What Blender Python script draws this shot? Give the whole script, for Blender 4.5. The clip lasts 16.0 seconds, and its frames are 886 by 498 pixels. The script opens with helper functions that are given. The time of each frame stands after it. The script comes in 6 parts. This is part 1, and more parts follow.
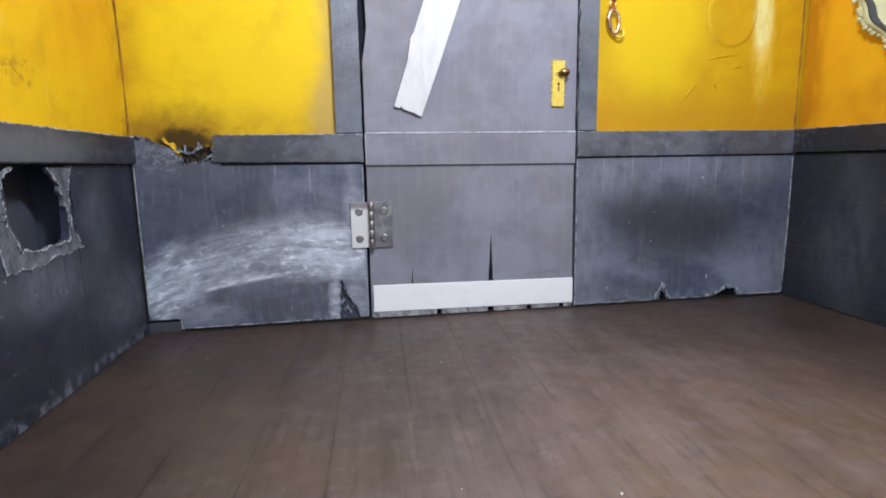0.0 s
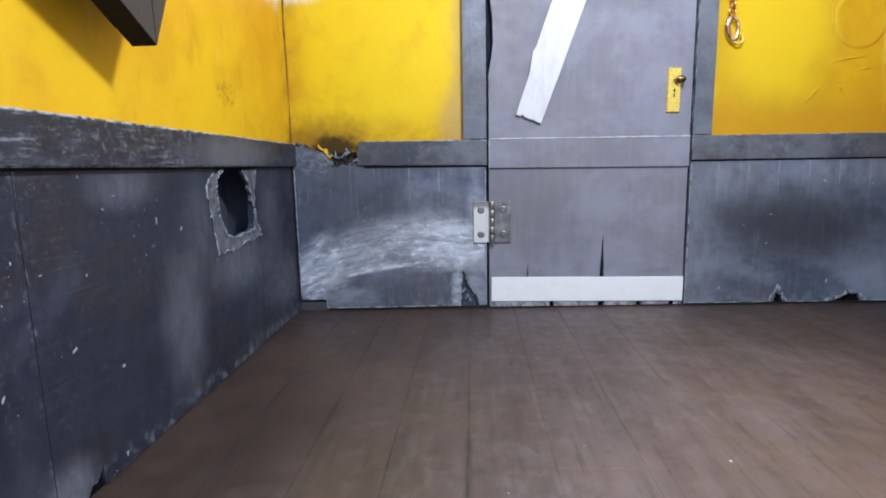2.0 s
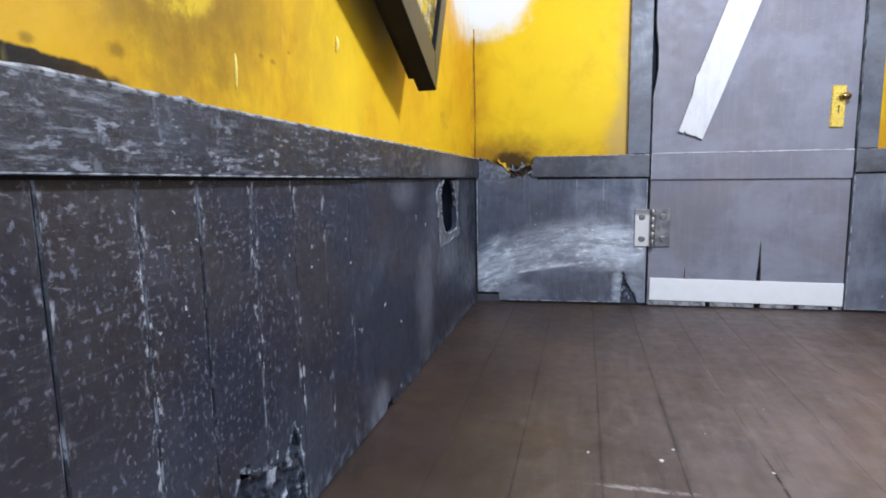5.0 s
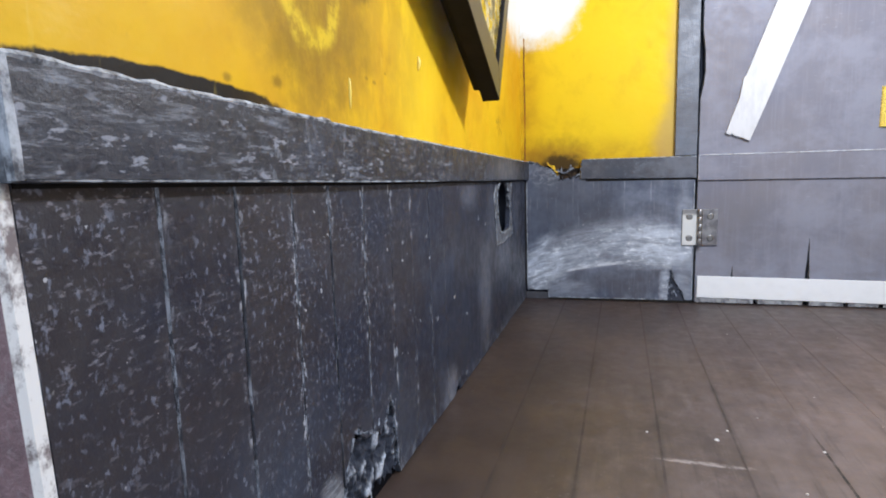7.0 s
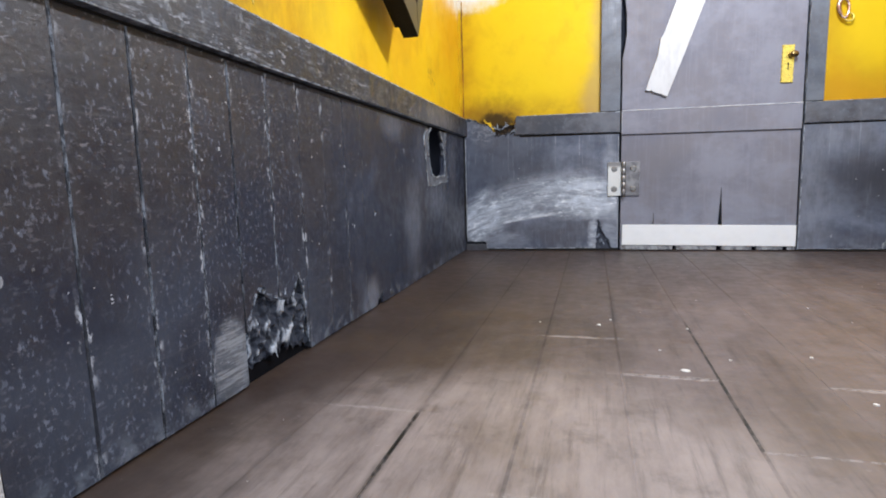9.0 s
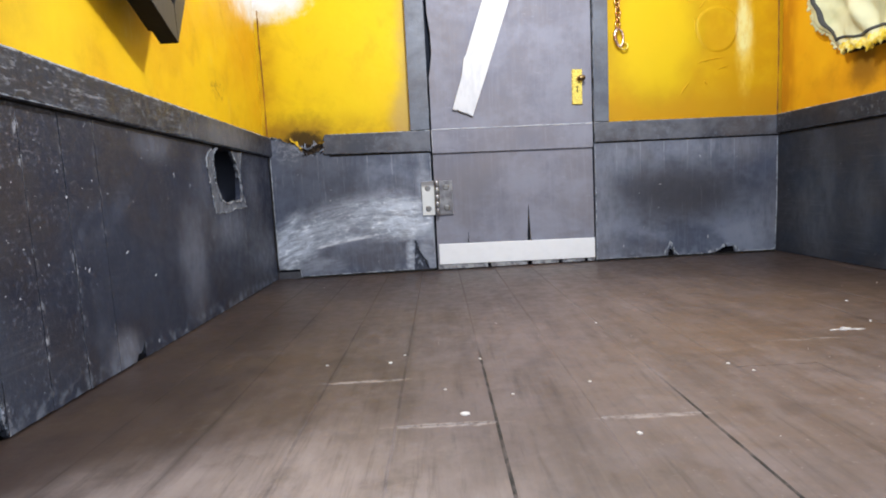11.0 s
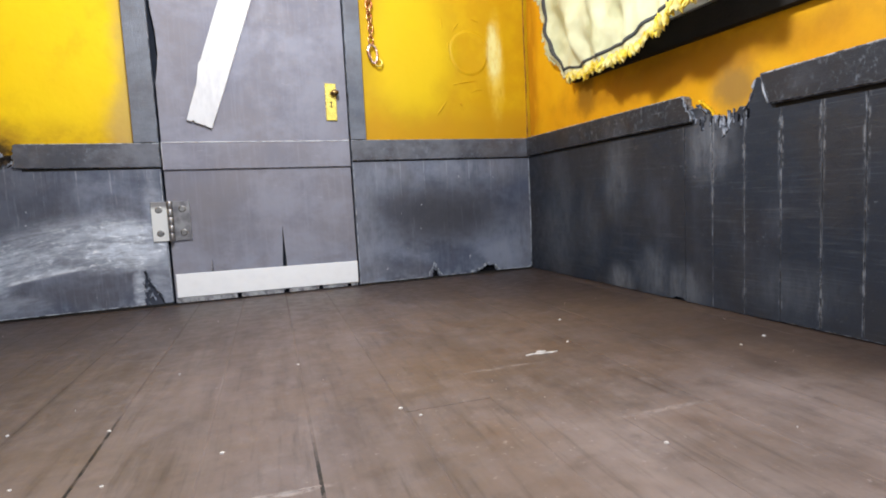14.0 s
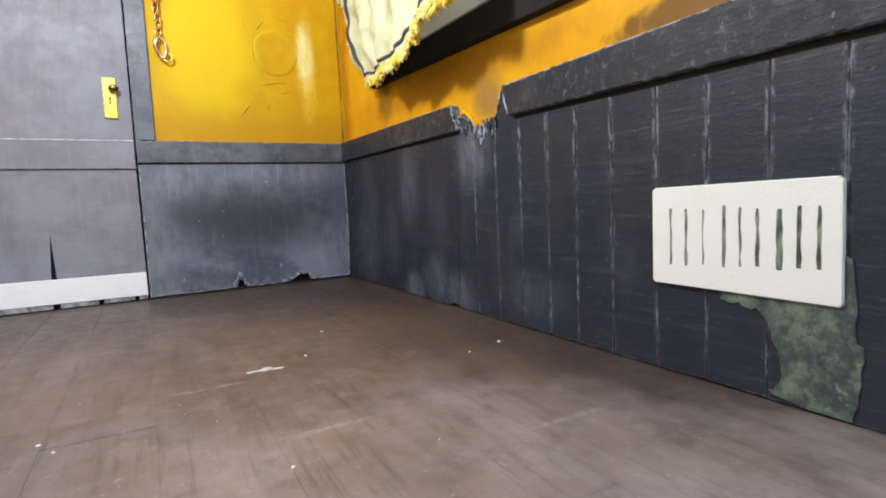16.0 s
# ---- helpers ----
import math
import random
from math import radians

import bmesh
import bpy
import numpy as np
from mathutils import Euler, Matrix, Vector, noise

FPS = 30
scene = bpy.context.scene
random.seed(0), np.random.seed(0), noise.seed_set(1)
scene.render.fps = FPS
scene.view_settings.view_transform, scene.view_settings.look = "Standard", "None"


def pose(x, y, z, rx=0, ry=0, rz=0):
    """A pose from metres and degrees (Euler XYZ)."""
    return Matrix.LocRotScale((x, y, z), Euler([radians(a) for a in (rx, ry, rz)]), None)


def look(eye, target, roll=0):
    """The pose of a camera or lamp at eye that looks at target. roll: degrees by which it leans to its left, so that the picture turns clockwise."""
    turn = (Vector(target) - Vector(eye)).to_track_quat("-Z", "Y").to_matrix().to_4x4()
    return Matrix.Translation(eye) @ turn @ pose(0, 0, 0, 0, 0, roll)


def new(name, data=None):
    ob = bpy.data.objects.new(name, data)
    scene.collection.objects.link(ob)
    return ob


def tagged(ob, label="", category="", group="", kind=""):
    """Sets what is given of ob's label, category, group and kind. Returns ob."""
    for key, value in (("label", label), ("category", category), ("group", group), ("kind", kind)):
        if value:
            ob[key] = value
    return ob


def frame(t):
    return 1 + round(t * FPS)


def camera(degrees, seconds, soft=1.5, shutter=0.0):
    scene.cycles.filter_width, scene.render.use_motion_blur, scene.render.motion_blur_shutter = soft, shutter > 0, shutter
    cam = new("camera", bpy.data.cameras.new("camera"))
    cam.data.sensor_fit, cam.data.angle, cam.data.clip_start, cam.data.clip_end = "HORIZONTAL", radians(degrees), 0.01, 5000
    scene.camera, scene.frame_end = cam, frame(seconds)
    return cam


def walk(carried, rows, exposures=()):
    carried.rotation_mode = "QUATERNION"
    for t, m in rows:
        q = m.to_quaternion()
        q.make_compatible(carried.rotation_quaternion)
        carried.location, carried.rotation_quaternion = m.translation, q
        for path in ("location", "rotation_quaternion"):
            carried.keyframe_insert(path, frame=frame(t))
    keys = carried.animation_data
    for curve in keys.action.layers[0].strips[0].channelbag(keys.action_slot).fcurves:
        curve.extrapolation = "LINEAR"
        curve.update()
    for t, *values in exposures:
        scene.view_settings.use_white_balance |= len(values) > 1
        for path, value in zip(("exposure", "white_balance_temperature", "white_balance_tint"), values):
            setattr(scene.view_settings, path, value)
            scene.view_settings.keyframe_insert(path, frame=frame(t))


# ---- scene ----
# A miniature room of about 1:12; lengths below are in millimetres unless noted.
U = 0.001
EXPOSURES = [(0.0, -0.10, 5950, 10), (0.5, -0.10, 5650, 10), (1.5, -0.10, 5650, 10), (2.5, -0.10, 5750, 10), (3.5, -0.10, 5750, 10), (4.5, -0.10, 5680, 10), (5.0, -0.10, 5680, 10), (7.5, 0.0, 6000, 10), (10.5, 0.0, 6150, 10), (16.0, 0.0, 6350, 10)]
cam = camera(77.8, 16.0, soft=1.9)
# seconds, eye, target (decimetres), roll
PATH = [
    (0, (0.034, 0.033, 0.618), (0.265, 1.992, 0.286), -1.1),
    (0.5, (0.0, 0.018, 0.622), (0.181, 1.979, 0.276), -1.1),
    (1, (-0.036, -0.025, 0.618), (0.058, 1.943, 0.273), -1.1),
    (1.5, (-0.052, -0.088, 0.63), (-0.056, 1.883, 0.285), -1.1),
    (2, (-0.066, -0.173, 0.629), (-0.179, 1.798, 0.308), -1.2),
    (2.5, (-0.102, -0.227, 0.631), (-0.279, 1.742, 0.332), -1.3),
    (3, (-0.145, -0.296, 0.633), (-0.392, 1.67, 0.367), -1.3),
    (3.5, (-0.177, -0.372, 0.638), (-0.503, 1.583, 0.367), -1.3),
    (4, (-0.212, -0.431, 0.638), (-0.588, 1.514, 0.367), -1.3),
    (4.5, (-0.261, -0.517, 0.635), (-0.712, 1.411, 0.357), -1.3),
    (5, (-0.297, -0.58, 0.635), (-0.792, 1.339, 0.365), -1.2),
    (5.2, (-0.31, -0.598, 0.642), (-0.817, 1.317, 0.37), -1.2),
    (7.3, (-0.349, -0.782, 0.64), (-0.966, 1.103, 0.382), -1.8),
    (7.5, (-0.32, -0.815, 0.615), (-0.852, 1.09, 0.322), -2.1),
    (7.6, (-0.282, -0.835, 0.578), (-0.807, 1.071, 0.275), -1.7),
    (7.8, (-0.22, -0.896, 0.489), (-0.772, 0.998, 0.157), -1.1),
    (8, (-0.228, -0.89, 0.426), (-0.787, 1.003, 0.102), -0.8),
    (8.2, (-0.203, -0.904, 0.397), (-0.79, 0.983, 0.091), -1.0),
    (10.3, (-0.086, -0.757, 0.427), (-0.275, 1.224, 0.22), -3.1),
    (10.5, (-0.052, -0.753, 0.424), (-0.174, 1.233, 0.224), -3.0),
    (11, (0.014, -0.673, 0.42), (0.022, 1.314, 0.198), -3.0),
    (11.5, (0.07, -0.618, 0.425), (0.208, 1.361, 0.172), -3.0),
    (12, (0.172, -0.6, 0.422), (0.37, 1.375, 0.172), -3.2),
    (12.5, (0.26, -0.561, 0.419), (0.56, 1.401, 0.175), -3.1),
    (13, (0.336, -0.524, 0.415), (0.746, 1.421, 0.19), -3.1),
    (13.5, (0.382, -0.502, 0.412), (0.906, 1.416, 0.202), -3.0),
    (14, (0.42, -0.534, 0.412), (1.011, 1.367, 0.224), -3.0),
    (14.5, (0.487, -0.556, 0.411), (1.153, 1.32, 0.217), -2.8),
    (15, (0.551, -0.573, 0.41), (1.291, 1.277, 0.235), -2.9),
    (15.5, (0.684, -0.627, 0.407), (1.499, 1.193, 0.245), -2.7),
    (16, (0.839, -0.644, 0.397), (1.773, 1.115, 0.21), -2.6),
]
walk(cam, [(t, look([c * 100 * U for c in eye], [c * 100 * U for c in target], roll)) for t, eye, target, roll in PATH],
     exposures=EXPOSURES)

world = bpy.data.worlds.new("world")
scene.world = world
world.use_nodes = True
world.node_tree.nodes["Background"].inputs[0].default_value = (0.84, 0.91, 1.0, 1)
world.node_tree.nodes["Background"].inputs[1].default_value = 1.15
bulb = new("ceiling_bulb_light", bpy.data.lights.new("ceiling_bulb_light", "POINT"))
bulb.location = (0.050, 0.070, 0.164)
bulb.data.energy, bulb.data.color, bulb.data.shadow_soft_size = 1.05, (0.95, 0.96, 1.0), 0.009

# ==== materials ====
class Mat:
    """A node material in the world's millimetres."""

    def __init__(s, name, rough=0.5, metal=0.0, spec=0.5):
        s.m = bpy.data.materials.new(name)
        s.m.use_nodes = True
        s.t = s.m.node_tree
        s.b = s.t.nodes["Principled BSDF"]
        s.b.inputs["Roughness"].default_value = rough
        s.b.inputs["Metallic"].default_value = metal
        s.b.inputs["Specular IOR Level"].default_value = spec
        g = s.t.nodes.new("ShaderNodeNewGeometry")
        v = s.t.nodes.new("ShaderNodeVectorMath")
        v.operation = "SCALE"
        v.inputs["Scale"].default_value = 1 / U
        s.t.links.new(g.outputs["Position"], v.inputs[0])
        s.p = v.outputs[0]
        s.xyz = None

    def put(s, sock, v):
        if isinstance(v, bpy.types.NodeSocket):
            s.t.links.new(v, sock)
        else:
            sock.default_value = (*v, 1) if isinstance(v, tuple) and len(v) == 3 and sock.type == "RGBA" else v

    def math(s, op, a, b=0.0, clamp=False):
        n = s.t.nodes.new("ShaderNodeMath")
        n.operation, n.use_clamp = op, clamp
        s.put(n.inputs[0], a), s.put(n.inputs[1], b)
        return n.outputs[0]

    def axis(s, i):
        if s.xyz is None:
            n = s.t.nodes.new("ShaderNodeSeparateXYZ")
            s.put(n.inputs[0], s.p)
            s.xyz = n.outputs
        return s.xyz[i]

    def noise(s, scale, detail=4.0, rough=0.55, shift=(0.0, 0.0, 0.0), warp=0.0):
        m = s.t.nodes.new("ShaderNodeMapping")
        s.put(m.inputs["Vector"], s.p)
        m.inputs["Location"].default_value = shift
        m.inputs["Scale"].default_value = scale if isinstance(scale, tuple) else (scale,) * 3
        n = s.t.nodes.new("ShaderNodeTexNoise")
        s.put(n.inputs["Vector"], m.outputs[0])
        n.inputs["Scale"].default_value, n.inputs["Detail"].default_value, n.inputs["Roughness"].default_value = 1.0, detail, rough
        n.inputs["Distortion"].default_value = warp
        return n.outputs[0]

    def ramp(s, v, a, b, lo=0.0, hi=1.0):
        n = s.t.nodes.new("ShaderNodeMapRange")
        n.interpolation_type = "SMOOTHSTEP"
        s.put(n.inputs[0], v)
        for i, x in zip((1, 2, 3, 4), (a, b, lo, hi)):
            n.inputs[i].default_value = x
        return n.outputs[0]

    def mix(s, f, a, b, how="MIX"):
        n = s.t.nodes.new("ShaderNodeMix")
        n.data_type, n.blend_type = "RGBA", how
        s.put(n.inputs[0], f), s.put(n.inputs[6], a), s.put(n.inputs[7], b)
        return n.outputs[2]

    def blob(s, c, r, soft=0.5, wild=0.5, grain=0.15, slope=0.0):
        """A mask round c with radii r, ragged by noise. slope: how its middle's height rises along x."""
        d = s.t.nodes.new("ShaderNodeVectorMath")
        d.operation = "SUBTRACT"
        s.put(d.inputs[0], s.p)
        d.inputs[1].default_value = c
        v = d.outputs[0]
        if slope:
            n = s.t.nodes.new("ShaderNodeSeparateXYZ")
            s.put(n.inputs[0], v)
            k = s.t.nodes.new("ShaderNodeCombineXYZ")
            s.put(k.inputs[0], n.outputs[0]), s.put(k.inputs[1], n.outputs[1])
            s.put(k.inputs[2], s.math("SUBTRACT", n.outputs[2], s.math("MULTIPLY", n.outputs[0], slope)))
            v = k.outputs[0]
        e = s.t.nodes.new("ShaderNodeVectorMath")
        e.operation = "DIVIDE"
        s.put(e.inputs[0], v)
        e.inputs[1].default_value = r
        f = s.t.nodes.new("ShaderNodeVectorMath")
        f.operation = "LENGTH"
        s.put(f.inputs[0], e.outputs[0])
        w = s.math("MULTIPLY", s.math("SUBTRACT", s.noise(grain, 5.0, 0.65, shift=(c[0], c[2], 3.0)), 0.5), wild * 2)
        return s.ramp(s.math("ADD", f.outputs["Value"], w), 1 + soft / 2, 1 - soft / 2)

    def both(s, *masks):
        v = masks[0]
        for m in masks[1:]:
            v = s.math("MULTIPLY", v, m)
        return v

    def most(s, *masks):
        v = masks[0]
        for m in masks[1:]:
            v = s.math("MAXIMUM", v, m)
        return v

    def done(s, color, rough=None, bump=(), metal=None):
        s.put(s.b.inputs["Base Color"], color)
        if rough is not None:
            s.put(s.b.inputs["Roughness"], rough)
        if metal is not None:
            s.put(s.b.inputs["Metallic"], metal)
        last = None
        for height, depth in bump:
            n = s.t.nodes.new("ShaderNodeBump")
            n.inputs["Strength"].default_value = 1.0
            n.inputs["Distance"].default_value = depth * U
            s.put(n.inputs["Height"], height)
            if last:
                s.put(n.inputs["Normal"], last)
            last = n.outputs[0]
        if last:
            s.put(s.b.inputs["Normal"], last)
        return s.m


def dark_paint(name, cold, warm, haze, fleck, flecks=0.5, streaks=0.4, cloudy=(0.42, 0.64)):
    """Scuffed, dry-brushed dark paint. haze: its rubbed, cloudy parts; fleck: the colour that shows through."""
    m = Mat(name, 0.5)
    c = m.mix(m.ramp(m.noise(0.03, 3.0), 0.38, 0.62), cold, warm)
    cloud = m.math("ADD", m.math("MULTIPLY", m.noise((0.04, 0.04, 0.045), 4.0, 0.55, shift=(3.0, 1.0, 6.0), warp=0.4), 0.72), m.math("MULTIPLY", m.noise((0.20, 0.20, 0.26), 6.0, 0.7), 0.28))
    c = m.mix(m.ramp(cloud, *cloudy), c, haze)
    patch = m.ramp(m.noise(0.05, 4.0, shift=(9.0, 2.0, 1.0)), 0.34, 0.58)
    dab = m.ramp(m.noise((0.55, 0.55, 0.36), 6.0, 0.72, shift=(5.0, 0.0, 0.0)), 0.53, 0.68)
    scratch = m.ramp(m.noise((0.22, 0.22, 1.1), 6.0, 0.75, shift=(2.0, 6.0, 0.0)), 0.55, 0.72)
    brush = m.most(dab, m.both(scratch, 0.6))
    c = m.mix(m.both(patch, brush, flecks), c, fleck)
    smear = m.ramp(m.noise((0.12, 0.12, 0.9), 5.0, 0.7, warp=0.3), 0.56, 0.74)
    c = m.mix(m.both(smear, m.ramp(m.noise(0.07, 4.0), 0.42, 0.62), streaks), c, fleck)
    dots = m.ramp(m.noise(0.85, 3.0, 0.6, shift=(4.0, 4.0, 4.0)), 0.68, 0.75)
    c = m.mix(m.both(dots, m.ramp(m.noise(0.08, 3.0, shift=(0.0, 7.0, 0.0)), 0.42, 0.6), flecks), c, tuple(min(1.0, x * 1.7) for x in fleck))
    return m, c


def finish_dark(m, c, rough=0.46, deep=1.0, grain=(0.9, 0.9, 0.25)):
    grain = m.noise(grain, 5.0, 0.6)
    return m.done(c, m.ramp(m.noise(0.25, 4.0), 0.3, 0.7, rough - 0.1, rough + 0.14),
                  [(grain, 0.07 * deep), (m.noise(0.6, 6.0, 0.75), 0.16 * deep)])


RUB = (0.22, 0.25, 0.31)
def worn_foot(m, c, high=7.0):
    return m.mix(m.both(m.ramp(m.axis(2), high, 1.0), m.ramp(m.noise(0.3, 4.0), 0.46, 0.64), 0.5), c, RUB)


LE = [-42.3, -29.4, -17.3, -5.0, 5.6, 18.0, 30.8, 43.0, 55.2, 67.4, 79.6, 91.8, 104.0, 116.2, 126.0, 138.6, 150.8, 160.4, 168.4, 181.0, 194.0, 211.0]


def near_lines(m, places, wide, axis_no=1, wave=0.8):
    """A mask close to upright board joints at the given places along a wall."""
    at = m.math("ADD", m.axis(axis_no), m.math("MULTIPLY", m.math("SUBTRACT", m.noise((0.0, 0.0, 0.09), 3.0), 0.5), wave))
    gap = None
    for y in places:
        d = m.math("ABSOLUTE", m.math("SUBTRACT", at, y))
        gap = d if gap is None else m.math("MINIMUM", gap, d)
    return m.ramp(gap, wide, wide * 0.25)


# left wall: blue-black and brown-black, dry-brushed, its worn joints beaded with pale flecks
m = Mat("left_panel_paint", 0.5)
c = m.mix(m.ramp(m.noise((0.022, 0.022, 0.030), 4.0, 0.6), 0.42, 0.64), (0.019, 0.023, 0.041), (0.030, 0.027, 0.034))
c = m.mix(m.both(m.ramp(m.axis(2), 26.0, 50.0), m.ramp(m.axis(1), 80.0, 10.0), m.ramp(m.noise(0.03, 3.0, shift=(6.0, 6.0, 0.0)), 0.35, 0.6), 0.65), c, (0.042, 0.035, 0.035))
c = m.mix(m.both(m.ramp(m.axis(2), 44.0, 14.0), m.ramp(m.noise(0.035, 4.0, shift=(2.0, 0.0, 5.0)), 0.38, 0.62), m.ramp(m.axis(1), 60.0, 20.0, 0.3, 1.0), 0.8), c, (0.050, 0.062, 0.094))
# rubbed grey clouds, wide and soft, towards the far corner
cloud = m.math("ADD", m.math("MULTIPLY", m.noise((0.035, 0.035, 0.03), 4.0, 0.55, shift=(3.0, 1.0, 6.0), warp=0.4), 0.75), m.math("MULTIPLY", m.noise((0.22, 0.22, 0.10), 6.0, 0.7), 0.25))
c = m.mix(m.ramp(cloud, 0.50, 0.74, 0.0, 0.7), c, (0.072, 0.082, 0.118))
for y, z, ry, rz, k in ((116, 22, 8, 15, 0.45), (128, 46, 9, 11, 0.22), (152, 31, 16, 7, 0.40), (96, 59, 10, 4, 0.40), (71, 4.5, 6, 4.5, 0.75), (182, 46, 8, 12, 0.28), (188, 14, 12, 10, 0.20)):
    c = m.mix(m.both(m.blob((-80, y, z), (20, ry, rz), 1.5, 0.4, 0.06), m.ramp(m.noise((0.5, 0.5, 0.12), 6.0, 0.7), 0.25, 0.70, 0.35, 1.0), k), c, (0.215, 0.23, 0.285))
# fine dragged streaks along the boards' width
drag = m.ramp(m.noise((0.035, 0.035, 1.5), 6.0, 0.7, shift=(1.0, 4.0, 7.0)), 0.52, 0.72)
c = m.mix(m.both(drag, m.ramp(m.noise(0.045, 4.0), 0.36, 0.60), 0.22), c, (0.15, 0.155, 0.17))
# dry-brushed dabs, thickest at the open front, in drifts
front = m.ramp(m.axis(1), 95.0, -25.0, 0.10, 1.0)
drift = m.ramp(m.noise((0.045, 0.045, 0.075), 4.0, 0.6, shift=(9.0, 2.0, 1.0)), 0.34, 0.56)
dab = m.ramp(m.noise((1.25, 1.25, 0.80), 3.0, 0.6, shift=(5.0, 0.0, 0.0)), 0.56, 0.69)
c = m.mix(m.both(dab, drift, front, 0.58), c, (0.24, 0.265, 0.35))
flat_dab = m.ramp(m.noise((0.70, 0.70, 1.35), 3.0, 0.6, shift=(2.0, 6.0, 3.0)), 0.56, 0.69)
high = m.ramp(m.axis(2), 30.0, 56.0, 0.25, 1.0)
c = m.mix(m.both(flat_dab, m.ramp(m.noise((0.06, 0.06, 0.10), 3.0, shift=(0.0, 3.0, 0.0)), 0.34, 0.56), front, high, 0.62), c, (0.28, 0.28, 0.33))
# pale beads along the joints
joint = near_lines(m, LE[1:10], 1.5)
bead = m.ramp(m.noise((0.85, 0.85, 0.42), 4.0, 0.65, shift=(7.0, 1.0, 2.0)), 0.52, 0.64)
spell = m.ramp(m.noise((0.0, 0.08, 0.075), 3.0, 0.6, shift=(0.0, 5.0, 0.0)), 0.40, 0.58, 0.06, 1.0)
c = m.mix(m.both(joint, bead, spell, m.ramp(m.axis(1), 78.0, 20.0, 0.10, 1.0), 0.95), c, (0.48, 0.51, 0.58))
c = m.mix(m.both(m.ramp(m.noise(0.75, 2.0, 0.5, shift=(4.0, 4.0, 4.0)), 0.715, 0.76), m.ramp(m.noise(0.07, 3.0, shift=(0.0, 7.0, 0.0)), 0.40, 0.6), 0.85), c, (0.55, 0.57, 0.62))
# bare, combed foot beside the gnawed corner
c = m.mix(m.both(m.blob((-80, 1.0, 7.0), (20, 5.5, 8.0), 0.5, 0.5, 0.2), m.ramp(m.noise((0.12, 0.12, 1.2), 5.0, 0.7), 0.40, 0.62, 0.25, 1.0), 0.8), c, (0.34, 0.36, 0.40))
PANEL_LEFT = finish_dark(m, worn_foot(m, c, 6.0), 0.40, 0.8)

# back wall: smooth, cloudy, with a wide brushed scuff low beside the door
m, c = dark_paint("back_panel_paint", (0.074, 0.087, 0.130), (0.094, 0.095, 0.120), (0.200, 0.222, 0.290), RUB, 0.16, 0.25, (0.40, 0.68))
c = m.mix(m.both(m.ramp(m.noise((0.9, 0.9, 0.04), 5.0, 0.7, shift=(2.0, 0.0, 1.0)), 0.50, 0.70), 0.24), c, (0.24, 0.26, 0.33))
c = m.mix(m.both(near_lines(m, (93.0, 105.2, 117.4, 129.6, 141.8, 154.0, -20.8, -33.0, -45.2, -57.4), 0.5, 0), m.ramp(m.axis(2), 38.0, 56.0), m.ramp(m.noise((0.3, 0.3, 0.2), 4.0), 0.40, 0.60, 0.2, 1.0), 0.6), c, (0.34, 0.36, 0.42))
for x, z, rx, rz in ((86, 24, 7, 30), (168, 14, 14, 14), (150, 56, 26, 7), (98, 54, 14, 9)):
    c = m.mix(m.both(m.blob((x, 214, z), (rx, 20, rz), 1.4, 0.5, 0.08), m.ramp(m.noise((0.3, 0.3, 0.1), 6.0, 0.7), 0.3, 0.66, 0.3, 1.0), 0.55), c, (0.27, 0.29, 0.35))
c = m.mix(m.both(m.blob((128, 214, 33), (33, 20, 15), 1.3, 0.3, 0.06), 0.85), c, (0.042, 0.041, 0.050))
c = m.mix(m.both(m.blob((-60, 209, 47), (26, 20, 15), 1.3, 0.4, 0.06), 0.62), c, (0.044, 0.049, 0.070))
# the scuff was rubbed on in an arc, brightest at its two ends
bow = m.math("SUBTRACT", 27.0, m.math("MULTIPLY", m.math("POWER", m.math("ADD", m.axis(0), 22.0), 2.0), 0.0032))
off = m.math("SUBTRACT", m.axis(2), bow)
arc = m.t.nodes.new("ShaderNodeCombineXYZ")
m.put(arc.inputs[0], m.axis(0)), m.put(arc.inputs[2], off)
flat, m.p = m.p, arc.outputs[0]
along = m.noise((0.045, 0.05, 0.22), 5.0, 0.62, warp=0.6)
fine = m.noise((0.14, 0.3, 0.55), 7.0, 0.70, shift=(3.0, 0.0, 8.0), warp=0.3)
sweep = m.both(m.blob((-42, 0, 1.0), (40, 60, 11.5), 0.8, 0.35, 0.08), m.ramp(off, -9.5, -7.0), 0.66)
right_end = m.both(m.blob((-19, 0, 0.5), (18, 60, 12.0), 0.9, 0.5, 0.09), m.ramp(off, -12.0, -9.0))
left_end = m.blob((-71, 0, -1.5), (12.0, 60, 12.5), 0.8, 0.55, 0.12)
rim = m.both(m.ramp(m.math("ABSOLUTE", m.math("ADD", off, 7.2)), 1.3, 0.3), m.ramp(m.math("ABSOLUTE", m.math("ADD", m.axis(0), 48.0)), 17.0, 10.0), 0.85)
m.p = flat
hatch = m.noise((0.20, 0.2, 0.30), 6.0, 0.72, shift=(1.0, 0.0, 3.0), warp=1.2)
area = m.most(sweep, right_end, left_end, m.both(m.blob((-60, 210, 6), (12, 30, 4), 1.0, 0.6, 0.15), 0.35), m.both(m.blob((-13.5, 210, 7), (2.6, 30, 9), 0.9, 0.7, 0.2), 0.8), m.both(m.blob((-5, 210, 26), (5, 30, 28), 0.9, 0.7, 0.15), 0.38))
